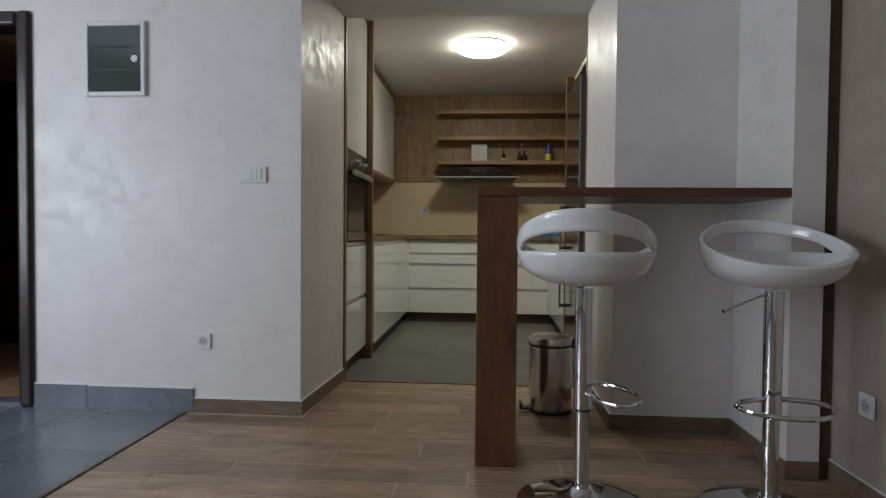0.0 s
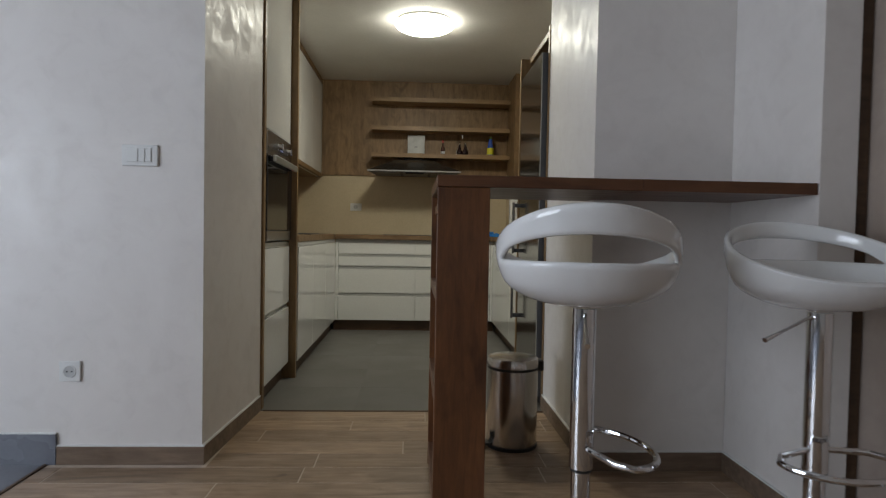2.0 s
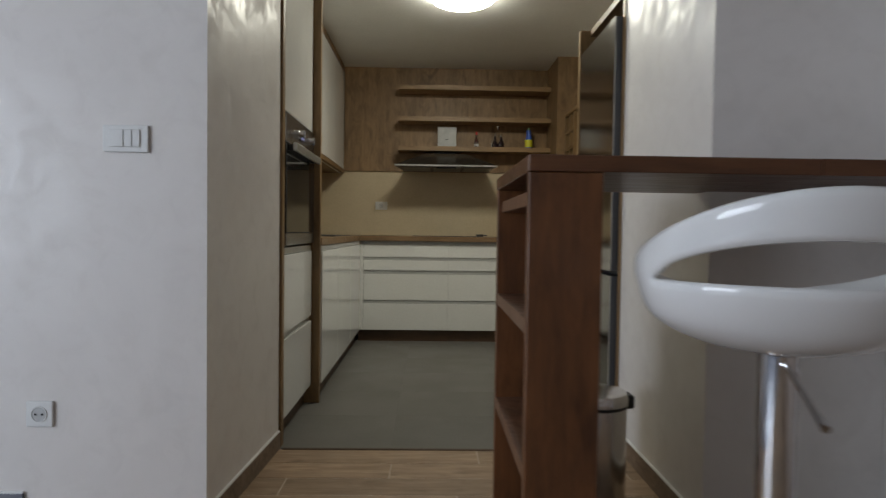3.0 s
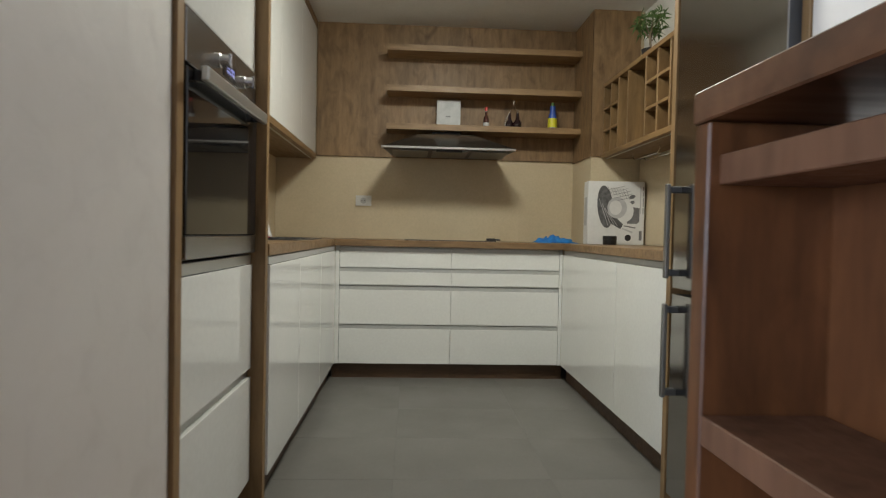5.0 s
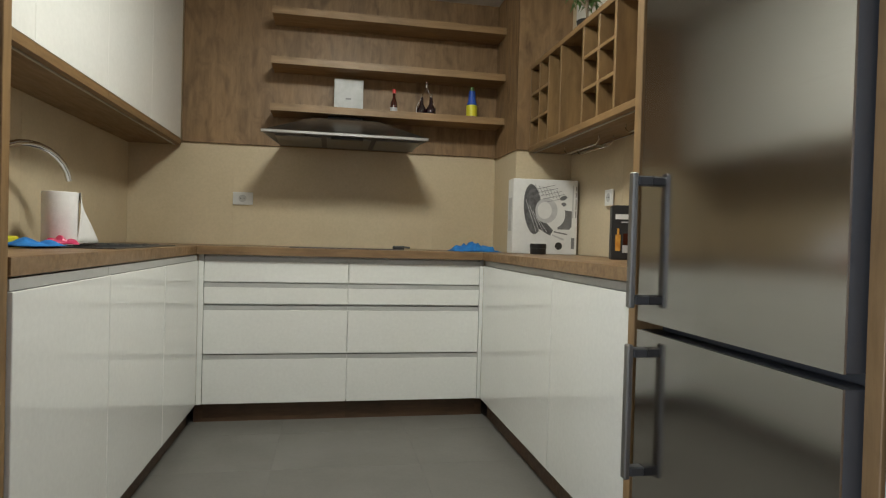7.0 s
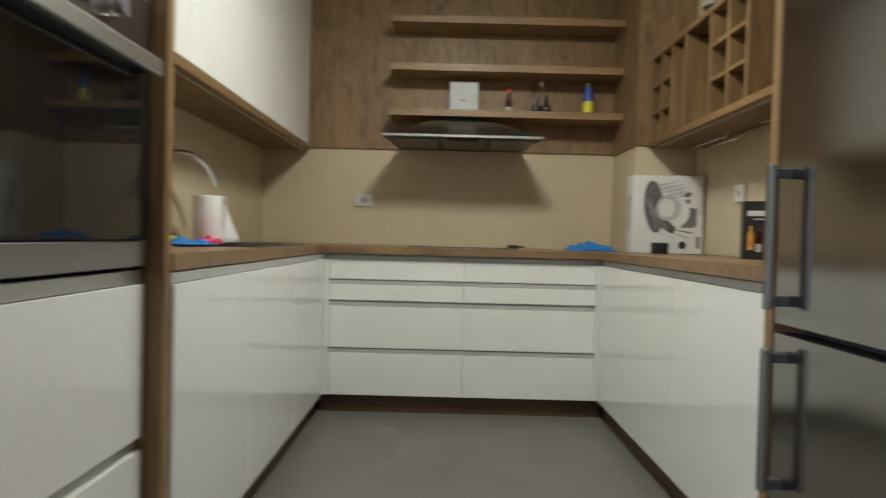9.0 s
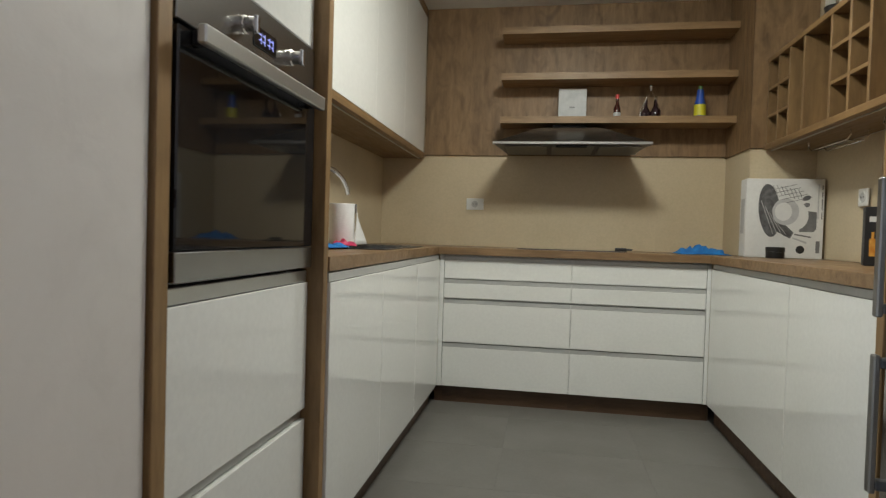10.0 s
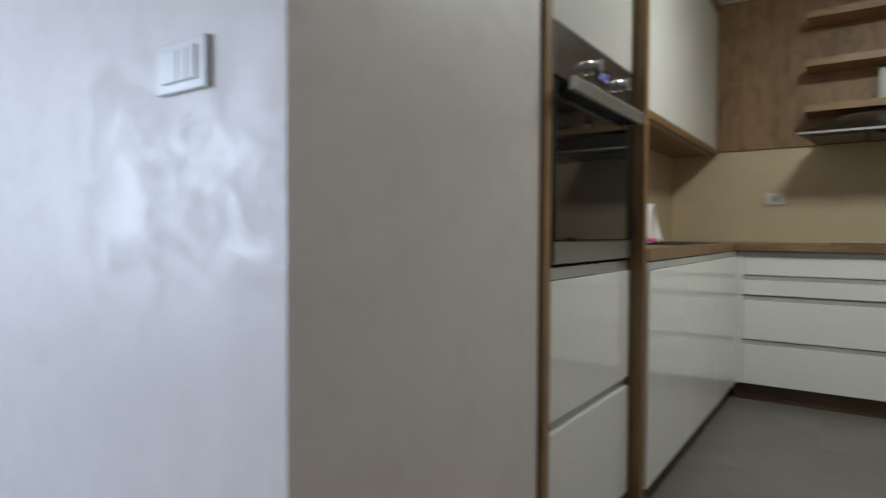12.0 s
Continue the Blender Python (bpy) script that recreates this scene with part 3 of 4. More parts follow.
# upper cabinets on the sink wall
for i, (y0, y1) in enumerate(((4.210, 4.78), (4.78, 5.35), (5.35, 5.915), (5.915, 6.482))):
    u = thing("wall_cabinet", (-1.28, (y0 + y1) / 2, 1.44), "white gloss wall cabinet with an oak bottom board", "cabinet", "wall cabinets above the sink")
    part("body", box(WLEFT + 0.002, -1.160, y0, y1, 1.475, CEIL - 0.002), M_OAK, u)
    part("bottom_board", box(WLEFT + 0.002, -1.137, y0, y1, 1.440, 1.473, 0.001), M_OAKY, u, "oak bottom board")
    part("cabinet_door", box(-1.158, -1.139, y0 + 0.0006, y1 - 0.0006 - (0.012 if i == 3 else 0), 1.476, 2.350, 0.0005), M_GLOSS, u)
    part("top_strip", box(-1.158, -1.137, y0, y1, 2.353, CEIL - 0.002), M_OAKY, u, "oak strip under the ceiling")
    part("light_strip", box(-1.175, -1.165, y0, y1, 1.436, 1.4395), M_ALU, u, "thin aluminium profile")

# tall oven housing
TX = -0.966
tall = thing("tall_cabinet", (-1.18, 3.86, 0), "tall oak-framed cabinet with white fronts housing an oven", "cabinet")
for y0, y1, xf in ((3.518, 3.556, TX + 0.004), (4.172, 4.204, -0.926)):
    part("side_panel", box(WLEFT + 0.002, xf, y0, y1, 0, CEIL - 0.002, 0.0015), M_EDGE, tall, "oak side panel")
part("body", box(WLEFT + 0.002, TX - 0.06, 3.558, 4.164, 0.098, CEIL - 0.004), M_BLACK, tall)
part("cabinet_door", box(TX - 0.02, TX, 3.560, 4.162, 1.428, CEIL - 0.03, 0.0015), M_GLOSS, tall)
part("top_strip", box(TX - 0.02, TX, 3.560, 4.162, CEIL - 0.027, CEIL - 0.004), M_OAKY, tall)
part("drawer_front", box(TX - 0.02, TX, 3.560, 4.162, 0.470, 0.810, 0.0015), M_GLOSS, tall)
part("drawer_front", box(TX - 0.02, TX, 3.560, 4.162, 0.100, 0.442, 0.0015), M_GLOSS, tall)
part("grip_profile", box(TX - 0.05, TX - 0.004, 3.559, 4.163, 0.812, 0.842, 0.002), M_ALU, tall, "satin aluminium strip")
part("grip_profile", box(TX - 0.03, TX - 0.012, 3.559, 4.163, 0.444, 0.468, 0.002), M_ALU, tall, "satin aluminium strip")
part("plinth", box(TX - 0.06, TX - 0.04, 3.558, 4.164, 0, 0.098), M_KICK, tall, "dark brown plinth board")

oven = thing("oven", (-1.2, 3.86, 0.848), "built-in steel and black glass oven with a clock", "oven")
part("body", box(TX - 0.45, TX - 0.012, 3.575, 4.150, 0.848, 1.420), M_BLACK, oven)
part("control_panel", box(TX - 0.012, TX + 0.006, 3.563, 4.160, 1.296, 1.422, 0.002), M_STEEL, oven, "brushed steel control panel")
for y in (3.775, 4.0):
    k = part("knob", lathe([(0, 0), (0.019, 0), (0.019, 0.010), (0.016, 0.012), (0.015, 0.032), (0.0, 0.033)], 0, 0, 0, 20), M_STEELZ, oven, "steel knob", True, True)
    k.matrix_local = Matrix.Translation(Vector((TX + 0.006, y, 1.357)) - oven.location) @ Matrix.Rotation(radians(90), 4, "Y")
    part("grip", box(TX + 0.034, TX + 0.044, y - 0.006, y + 0.006, 1.339, 1.375, 0.002), M_CHROME, oven, "bright knob grip")
disp = part("display", box(TX + 0.006, TX + 0.0085, 3.825, 3.930, 1.334, 1.378, 0.001), M_BLACKGLASS, oven, "black clock display")
for y in (3.845, 3.862, 3.884, 3.901):
    part("digit", box(TX + 0.0085, TX + 0.0092, y, y + 0.011, 1.350, 1.352, 0, box(TX + 0.0085, TX + 0.0092, y, y + 0.011, 1.362, 1.364, 0, box(TX + 0.0085, TX + 0.0092, y + 0.009, y + 0.011, 1.344, 1.368))), M_DISPLAY, disp, "blue lit digit")
part("door_glass", box(TX - 0.010, TX + 0.010, 3.563, 4.160, 0.906, 1.288, 0.003), M_BLACKGLASS, oven, "black glass door")
part("door_trim", box(TX - 0.010, TX + 0.011, 3.563, 4.160, 0.850, 0.904, 0.002), M_STEEL, oven, "brushed steel lower trim")
part("door_handle", box(TX + 0.032, TX + 0.050, 3.580, 4.130, 1.258, 1.292, 0.003), M_ALU, oven, "brushed steel bar handle")
for y in (3.60, 4.10):
    part("handle_bracket", box(TX + 0.010, TX + 0.032, y, y + 0.022, 1.262, 1.287, 0.002), M_BLACK, oven)

# ---- cooker hood ----
hood = thing("cooker_hood", (-0.22, 6.25, 1.46), "flared cooker hood with dark glass and a steel edge", "cooker hood")
bm = bmesh.new()
lo = [(-0.645, 6.035, 1.482), (0.210, 6.035, 1.482), (0.150, 6.482, 1.482), (-0.585, 6.482, 1.482)]
hi = [(-0.40, 6.26, 1.600), (-0.04, 6.26, 1.600), (-0.04, 6.482, 1.600), (-0.40, 6.482, 1.600)]
a, b = [bm.verts.new(p) for p in lo], [bm.verts.new(p) for p in hi]
bm.faces.new(a[::-1]); bm.faces.new(b)
for i in range(4):
    bm.faces.new((a[i], a[(i + 1) % 4], b[(i + 1) % 4], b[i]))
bmesh.ops.bevel(bm, geom=bm.edges[:], offset=0.003, segments=2, affect="EDGES")
part("glass_canopy", bm, M_HOODGLASS, hood, "dark glass sloping canopy")
part("front_edge", box(-0.652, 0.216, 6.022, 6.036, 1.465, 1.482, 0.003), M_HOODEDGE, hood, "grey steel front edge")
part("underside", prism([(-0.640, 6.038), (0.205, 6.038), (0.150, 6.480), (-0.585, 6.480)], 1.464, 1.481), M_DARKGREY, hood, "dark grey underside")
for x0 in (-0.585, -0.322, -0.060):
    part("filter", box(x0, x0 + 0.235, 6.07, 6.40, 1.458, 1.4635, 0.001), M_FILTER, hood, "grey mesh filter")
part("switch_box", box(-0.30, -0.13, 6.045, 6.085, 1.452, 1.4635, 0.003), M_BLACK, hood, "black switch strip")
part("duct", box(-0.32, -0.12, 6.34, 6.482, 1.601, 1.630, 0.003), M_BLACK, hood)

# ---- wine rack on the fridge wall ----
RX, RZ0, RZ1, RY0, RY1 = 0.782, 1.440, 1.920, 4.222, 6.046
rack = thing("wine_rack", (0.94, 5.13, RZ0), "long oak wine rack with square cells under the ceiling", "wine rack")
part("bottom_board", box(RX, WRIGHT - 0.003, RY0, RY1, RZ0, RZ0 + 0.030, 0.0015), M_OAKY, rack)
part("top_board", box(RX, WRIGHT - 0.003, RY0, RY1, RZ1 - 0.026, RZ1, 0.0015), M_OAKY, rack)
part("back_board", box(WRIGHT - 0.016, WRIGHT - 0.003, RY0, RY1, RZ0 + 0.030, RZ1 - 0.026), M_OAKY, rack)
ups = [6.030, 5.895, 5.760, 5.600, 5.340, 5.185, 5.035, 4.60, 4.45, 4.30]
for y in ups:
    part("divider", box(RX + 0.002, WRIGHT - 0.017, y - 0.009, y + 0.009, RZ0 + 0.031, RZ1 - 0.027, 0.001), M_OAKSHADE, rack)
for ya, yb in ((5.769, 5.886), (5.904, 6.021), (5.044, 5.176), (5.194, 5.331), (4.459, 4.591), (4.309, 4.441)):
    for z in (1.610, 1.752):
        part("cell_shelf", box(RX + 0.002, WRIGHT - 0.017, ya, yb, z - 0.008, z + 0.008, 0.001), M_OAKY, rack)
part("light_strip", box(RX + 0.03, RX + 0.04, RY0, RY1, RZ0 - 0.004, RZ0 - 0.0005), M_ALU, rack, "thin aluminium profile")

# wire glass holders under the rack
for y0, y1 in ((5.40, 5.80), (4.75, 5.15)):
    g = thing("glass_holder", (0.93, (y0 + y1) / 2, 1.42), "chrome wire glass holder under the wine rack", "glass holder", "wire glass holders")
    for x in (0.90, 0.97):
        part("wire", tube([(x, y1, 1.4385), (x, y1, 1.415), (x, y1 - 0.03, 1.398), (x, y0 + 0.03, 1.398), (x, y0, 1.415), (x, y0, 1.4385)], 0.003, 8), M_CHROME, g, smooth=True)
    part("wire", tube([(0.90, y0 + 0.05, 1.398), (0.97, y0 + 0.05, 1.398)], 0.003, 8), M_CHROME, g, smooth=True)

# ---- fridge and its surround ----
sur = thing("fridge_surround", (0.78, 3.88, 0), "oak panels and top board framing the fridge", "cabinet panel")
part("side_panel", box(0.474, WRIGHT - 0.003, 3.560, 3.590, 0, 1.995, 0.0015), M_EDGE, sur)
part("side_panel", box(0.438, WRIGHT - 0.003, 4.186, 4.218, 0, 1.995, 0.0015), M_EDGE, sur)
part("top_board", box(0.490, WRIGHT - 0.003, 3.592, 4.184, 1.962, 1.995, 0.0015), M_OAKY, sur)

fridge = thing("fridge_freezer", (0.76, 3.88, 0), "tall brushed steel fridge freezer with two bar handles", "fridge")
part("body", box(0.505, WRIGHT - 0.06, 3.597, 4.178, 0.02, 1.855, 0.006), M_DARKGREY, fridge, "dark grey cabinet body")
for z0, z1 in ((0.05, 0.735), (0.757, 1.860)):
    d = part("fridge_door", box(0.4466, 0.500, 3.594, 4.180, z0, z1, 0.004, seg=2), M_DARKGREY, fridge, "dark grey door edge behind a steel skin", True)
    part("steel_skin", box(0.442, 0.4464, 3.594, 4.180, z0, z1), M_FRIDGE, d, "brushed steel door skin")
    part("gasket", box(0.500, 0.506, 3.605, 4.170, z0 + 0.01, z1 - 0.01), M_BLACK, d)
    h0, h1 = ((0.39, 0.705) if z0 < 0.5 else (0.79, 1.105))
    h = part("handle", box(0.394, 0.408, 4.130, 4.152, h0, h1, 0.003), M_HANDLE, d, "grey metal bar handle")
    for z in (h0 + 0.008, h1 - 0.030):
        part("handle_bracket", box(0.407, 0.444, 4.128, 4.154, z, z + 0.022, 0.003), M_DARKGREY, d, "dark plastic bracket")
part("foot_grille", box(0.48, 0.50, 3.60, 4.175, 0.0, 0.048), M_BLACK, fridge)

# ---- ceiling lamp ----
LAMPY = 4.76
lamp = thing("ceiling_lamp", (-0.16, LAMPY, CEIL), "round frosted dome ceiling lamp, switched on", "ceiling lamp")
part("lamp_base", lathe([(0.0, 0.0), (0.198, 0.0), (0.205, -0.008), (0.205, -0.020), (0.0, -0.020)], -0.16, LAMPY, CEIL, 48), M_WHITEPL, lamp, smooth=True)
prof = [(0.208 * math.cos(a), -0.021 - 0.058 * math.sin(a)) for a in [i * math.pi / 2 / 10 for i in range(10)]] + [(0.0, -0.079)]
part("diffuser", lathe([(0.202, -0.0205)] + prof, -0.16, LAMPY, CEIL, 48), M_LAMP, lamp, "glowing frosted glass dome", True)

# ---- bar ----
BX0, BX1, BY0, BY1, BZ0, BZ1 = -0.14, 0.016, 2.252, 2.84, 1.048, 1.083
bar = thing("breakfast_bar", (0.44, 2.5, 0), "red-brown wooden breakfast bar on an open shelf pedestal", "bar")
bm = box(BX0 - 0.002, JAMB - 0.002, BY0 - 0.004, BY1 + 0.003, BZ0, BZ1, 0.002)
box(JAMB - 0.002, COLX - 0.003, BY0 - 0.004, ALCY - 0.002, BZ0, BZ1, 0.0, bm)
part("bar_top", bm, M_BARX, bar)
part("front_board", box(BX0, BX1, BY0, BY0 + 0.030, 0, BZ0 - 0.001, 0.002), M_BAR, bar)
part("rear_board", box(BX0, BX1, BY1 - 0.030, BY1, 0, BZ0 - 0.001, 0.002), M_BAR, bar)
part("back_board", box(BX1 - 0.018, BX1, BY0 + 0.062, BY1 - 0.031, 0.0, BZ0 - 0.030), M_BAR, bar)
for z in (0.735, 0.420, 0.090, 1.012):
    part("shelf_board", box(BX0 + (0.012 if z > 1 else 0), BX1 - 0.019, BY0 + 0.031, BY1 - 0.031, z - 0.032, z, 0.0015), M_BARE, bar)

# ---- lived-in fittings on the walls ----
mb = thing("meter_box", (-1.95, WY, 1.57), "white framed meter box with a smoked grey door", "meter box")
bm = bmesh.new()
for a in ((-2.108, -2.086, 1.569, 1.936), (-1.815, -1.793, 1.569, 1.936), (-2.086, -1.815, 1.914, 1.936), (-2.086, -1.815, 1.569, 1.591)):
    box(a[0], a[1], WY - 0.020, WY - 0.0005, a[2], a[3], 0.003, bm)
part("frame", bm, M_WHITEPL, mb, "white plastic frame")
mdoor = part("box_door", box(-2.086, -1.815, WY - 0.014, WY - 0.002, 1.591, 1.914, 0.001), M_SMOKE, mb, "smoked grey door")
# Rail shadows are drawn as black bars on the door's front.
for z in (1.70, 1.812):
    part("rail_shadow", box(-2.06, -1.87, WY - 0.0152, WY - 0.0142, z - 0.006, z + 0.006), M_BLACK, mdoor, "shadow of a breaker rail, drawn as a dark bar on the door")
latch = part("latch", lathe([(0, 0), (0.018, 0), (0.017, 0.006), (0, 0.007)], 0, 0, 0, 20), M_WHITEPL, mdoor, "round white latch", True, True)
latch.matrix_local = Matrix.Translation(Vector((-1.846, WY - 0.0145, 1.752)) - mb.location) @ Matrix.Rotation(radians(90), 4, "X")


def wall_plate(name, m, w, h, label, category):
    """A plate on a wall, built in the xz plane, looking to -y."""
    t = thing(name, (0, 0, 0), label, category)
    part("plate", box(-w / 2, w / 2, -0.009, -0.0005, -h / 2, h / 2, 0.003, seg=2), M_WHITEPL, t, local=True)
    t.matrix_basis = m
    return t


sw = wall_plate("light_switch", pose(-1.249, WY, 1.182), 0.134, 0.080, "white three-gang light switch on the wall", "light switch")
for x0, x1 in ((-0.048, -0.005), (-0.003, 0.020), (0.022, 0.044)):
    part("rocker", box(x0, x1, -0.0125, -0.009, -0.025, 0.027, 0.0015), M_WHITEPL, sw, local=True)


def socket(m, w, h, label, dx=0.0):
    t = wall_plate("power_socket", m, w, h, label, "socket")
    turn = Matrix.Translation((dx, -0.009, 0)) @ Matrix.Rotation(radians(90), 4, "X")
    ring = part("rim", lathe([(0.0215, 0), (0.0215, 0.0022), (0.0235, 0.0022), (0.0245, 0)], 0, 0, 0, 28), M_WHITEPL, t, "raised round rim", True, True)
    well = part("socket_well", lathe([(0, 0.0006), (0.0213, 0.0006), (0.0213, 0)], 0, 0, 0, 28), M_WELL, t, "white round socket well, shade of the recess in its grey", True, True)
    ring.matrix_local = well.matrix_local = turn
    for x in (-0.0095, 0.0095):
        p = part("pin_hole", box(x - 0.0025, x + 0.0025, -0.0018, 0, -0.0025, 0.0025), M_BLACK, t, "dark pin hole", local=True)
        p.location = (dx, -0.0105, 0)


socket(pose(-1.505, WY, 0.358), 0.079, 0.078, "white power socket low on the wall")
socket(pose(1.1880, 2.056, 0.335, 0, 0, -90.96), 0.082, 0.080, "white power socket near the floor of the side wall")
socket(pose(-0.796, BACK, 1.149), 0.112, 0.074, "white double-width socket on the beige tiles", -0.002)
socket(pose(WRIGHT - 0.0085, 5.55, 1.165, 0, 0, -90), 0.080, 0.078, "white socket on the tiles behind the package")


# ---- bar stools ----
def bar_stool(x, y, seat_turn, rest_turn, label, lever_turn, rise=0.160):
    t = thing("bar_stool", (x, y, 0), label, "bar stool", "bar stools")
    part("base", lathe([(0, 0), (0.212, 0), (0.215, 0.006), (0.208, 0.011), (0.15, 0.020), (0.085, 0.030), (0.045, 0.045), (0.033, 0.062), (0, 0.062)], n=48), M_CHROME, t, "chrome disc base", True, True)
    part("lower_pole", lathe([(0, 0.06), (0.0245, 0.06), (0.0245, 0.36), (0, 0.36)], n=28), M_CHROME, t, "", True, True)
    part("collar", lathe([(0, 0.318), (0.0275, 0.318), (0.0275, 0.326), (0, 0.326)], n=28), M_BLACK, t, "black collar ring", True, True)
    part("upper_pole", lathe([(0, 0.326), (0.0295, 0.326), (0.0295, 0.729), (0, 0.729)], n=28), M_CHROME, t, "", True, True)
    # foot rest loop
    loop = []
    for k in range(28):
        a = -math.pi * 0.5 + math.pi * k / 27.0
        loop.append((0.065 + 0.115 * math.cos(a), 0.150 * math.sin(a), 0.374 - 0.006 * math.cos(a)))
    loop = [(0.005, -0.03, 0.380), (0.03, -0.12, 0.377)] + loop + [(0.03, 0.12, 0.377), (0.005, 0.03, 0.380)]
    r = part("foot_rest", tube(loop, 0.0085, 10), M_CHROME, t, "chrome foot rest loop", True, True)
    r.rotation_euler = (0, 0, radians(rest_turn))
    lv = part("lever", tube([(0, 0.0, 0.722), (0.05, 0, 0.714), (0.15, 0, 0.682), (0.195, 0, 0.668)], [0.004, 0.004, 0.004, 0.0065], 8), M_CHROME, t, "thin lever", True, True)
    lv.rotation_euler = (0, 0, radians(lever_turn))
    # one moulded shell: a bowl whose rim climbs to the back, with a lens-shaped opening under the back band
    A, B, n, bm = 0.228, 0.200, 72, bmesh.new()
    prof = [(0.0, 0.734), (0.22, 0.735), (0.40, 0.739), (0.57, 0.748), (0.71, 0.761), (0.82, 0.776), (0.90, 0.792)]
    hole = radians(68)

    def at(theta, r, z):
        lean = 0.045 * max(0.0, z - 0.79) / 0.17 * math.cos(theta)
        return bm.verts.new((-A * r * math.sin(theta), B * r * math.cos(theta) + lean, z))

    def width(z):
        return 0.90 + 0.10 * math.sin(min(1.0, (z - 0.792) / 0.085) * math.pi / 2)

    columns = []
    for k in range(n):
        th = 2 * math.pi * (k + 0.5) / n
        off = abs((th + math.pi) % (2 * math.pi) - math.pi)
        rim = 0.812 + rise * (0.5 + 0.5 * math.cos(off)) ** 1.1
        mid = min(0.850, rim - 0.008)
        gap = 0.061 * max(0.0, math.cos(off / hole * math.pi / 2)) ** 0.55 if off < hole else 0.0
        col = [at(th, r, z) for r, z in prof[1:]]
        col += [at(th, width(z), z) for z in (0.792 + (mid - 0.792) * 0.5, mid)]
        top = [mid + gap] if gap > 0.002 else []
        lo = mid + gap
        top_verts = [at(th, width(z), z) for z in top]
        upper = [at(th, width(z) - 0.02 * (z - lo) / 0.08, z) for z in (lo + (rim - lo) * f for f in (0.33, 0.67, 1.0))]
        columns.append((col, top_verts, upper))
    bottom = bm.verts.new((0, 0, 0.734))
    for k in range(n):
        (c0, t0, u0), (c1, t1, u1) = columns[k], columns[(k + 1) % n]
        bm.faces.new((bottom, c0[0], c1[0]))
        for i in range(len(c0) - 1):
            bm.faces.new((c0[i], c0[i + 1], c1[i + 1], c1[i]))
        h0, h1 = (t0 or [c0[-1]])[0], (t1 or [c1[-1]])[0]
        bm.faces.new((h0, u0[0], u1[0], h1))
        for i in range(2):
            bm.faces.new((u0[i], u0[i + 1], u1[i + 1], u1[i]))
    bmesh.ops.recalc_face_normals(bm, faces=bm.faces)
    seat = part("seat_shell", bm, M_ABS, t, "glossy white moulded shell seat with an open back", True, True)
    thick = seat.modifiers.new("thick", "SOLIDIFY")
    thick.thickness, thick.offset = 0.017, -1.0
    seat.modifiers.new("round", "SUBSURF").levels = 1
    seat.modifiers["round"].render_levels = 1
    seat.rotation_euler = (0, 0, radians(seat_turn))
    return t


bar_stool(0.224, 1.965, 168, 8, "white shell bar stool on a chrome pole beside the bar pedestal", -104, 0.170)
bar_stool(0.822, 1.945, -4, -84, "white shell bar stool on a chrome pole beside the column", 200, 0.150)

# ---- pedal bin ----
pb = thing("pedal_bin", (0.228, 3.035, 0), "brushed steel pedal bin with a domed lid on the planks", "pedal bin")
part("bin_body", lathe([(0, 0.012), (0.106, 0.012), (0.108, 0.02), (0.108, 0.335), (0, 0.335)], n=48), M_STEELZ, pb, smooth=True, local=True)
part("base_ring", lathe([(0, 0), (0.110, 0), (0.111, 0.014), (0, 0.014)], n=48), M_BLACK, pb, "black base ring", True, True)
part("rim", lathe([(0, 0.335), (0.109, 0.335), (0.110, 0.346), (0, 0.346)], n=48), M_BLACK, pb, "black rim", True, True)
part("lid", lathe([(0, 0.347), (0.112, 0.347), (0.113, 0.368), (0.105, 0.382), (0.06, 0.390), (0, 0.392)], n=48), M_STEELZ, pb, "brushed steel lid", True, True)
part("hinge", box(0.095, 0.130, -0.03, 0.03, 0.325, 0.372, 0.006), M_BLACK, pb, "black hinge", local=True)
ped = part("pedal", box(-0.150, -0.095, -0.055, -0.010, 0.012, 0.022, 0.004), M_BLACK, pb, "black foot pedal", local=True)
part("pedal_step", box(-0.158, -0.143, -0.065, 0.0, 0.012, 0.048, 0.004), M_BLACK, ped, local=True)

# ---- things on the lower shelf ----
SH = 1.6725
bk = thing("silver_card", (-0.205, 6.40, SH), "square silver-grey card box leaning on the shelf", "card box")
part("card", box(-0.288, -0.120, 6.402, 6.418, SH, SH + 0.190, 0.002), M_SILVERCARD, bk)
part("mark", box(-0.222, -0.190, 6.4005, 6.4018, SH + 0.072, SH + 0.080), M_PRINTGREY, bk, "small grey printed mark")
b1 = thing("sauce_bottle", (0.058, 6.37, SH), "small dark sauce bottle with a red cap", "bottle")
part("bottle", lathe([(0, 0), (0.019, 0), (0.021, 0.01), (0.020, 0.06), (0.009, 0.09), (0.008, 0.118), (0, 0.118)], n=20), M_SAUCE, b1, smooth=True, local=True)
part("cap", lathe([(0, 0.118), (0.010, 0.118), (0.010, 0.143), (0, 0.145)], n=16), M_RED, b1, "red cap", True, True)
part("label", lathe([(0.0213, 0.012), (0.0213, 0.034)], n=20), M_PRINTLIGHT, b1, "pale paper label", True, True)
cr = thing("cruet_stand", (0.25, 6.37, SH), "wire cruet stand holding oil and vinegar bottles", "cruet")
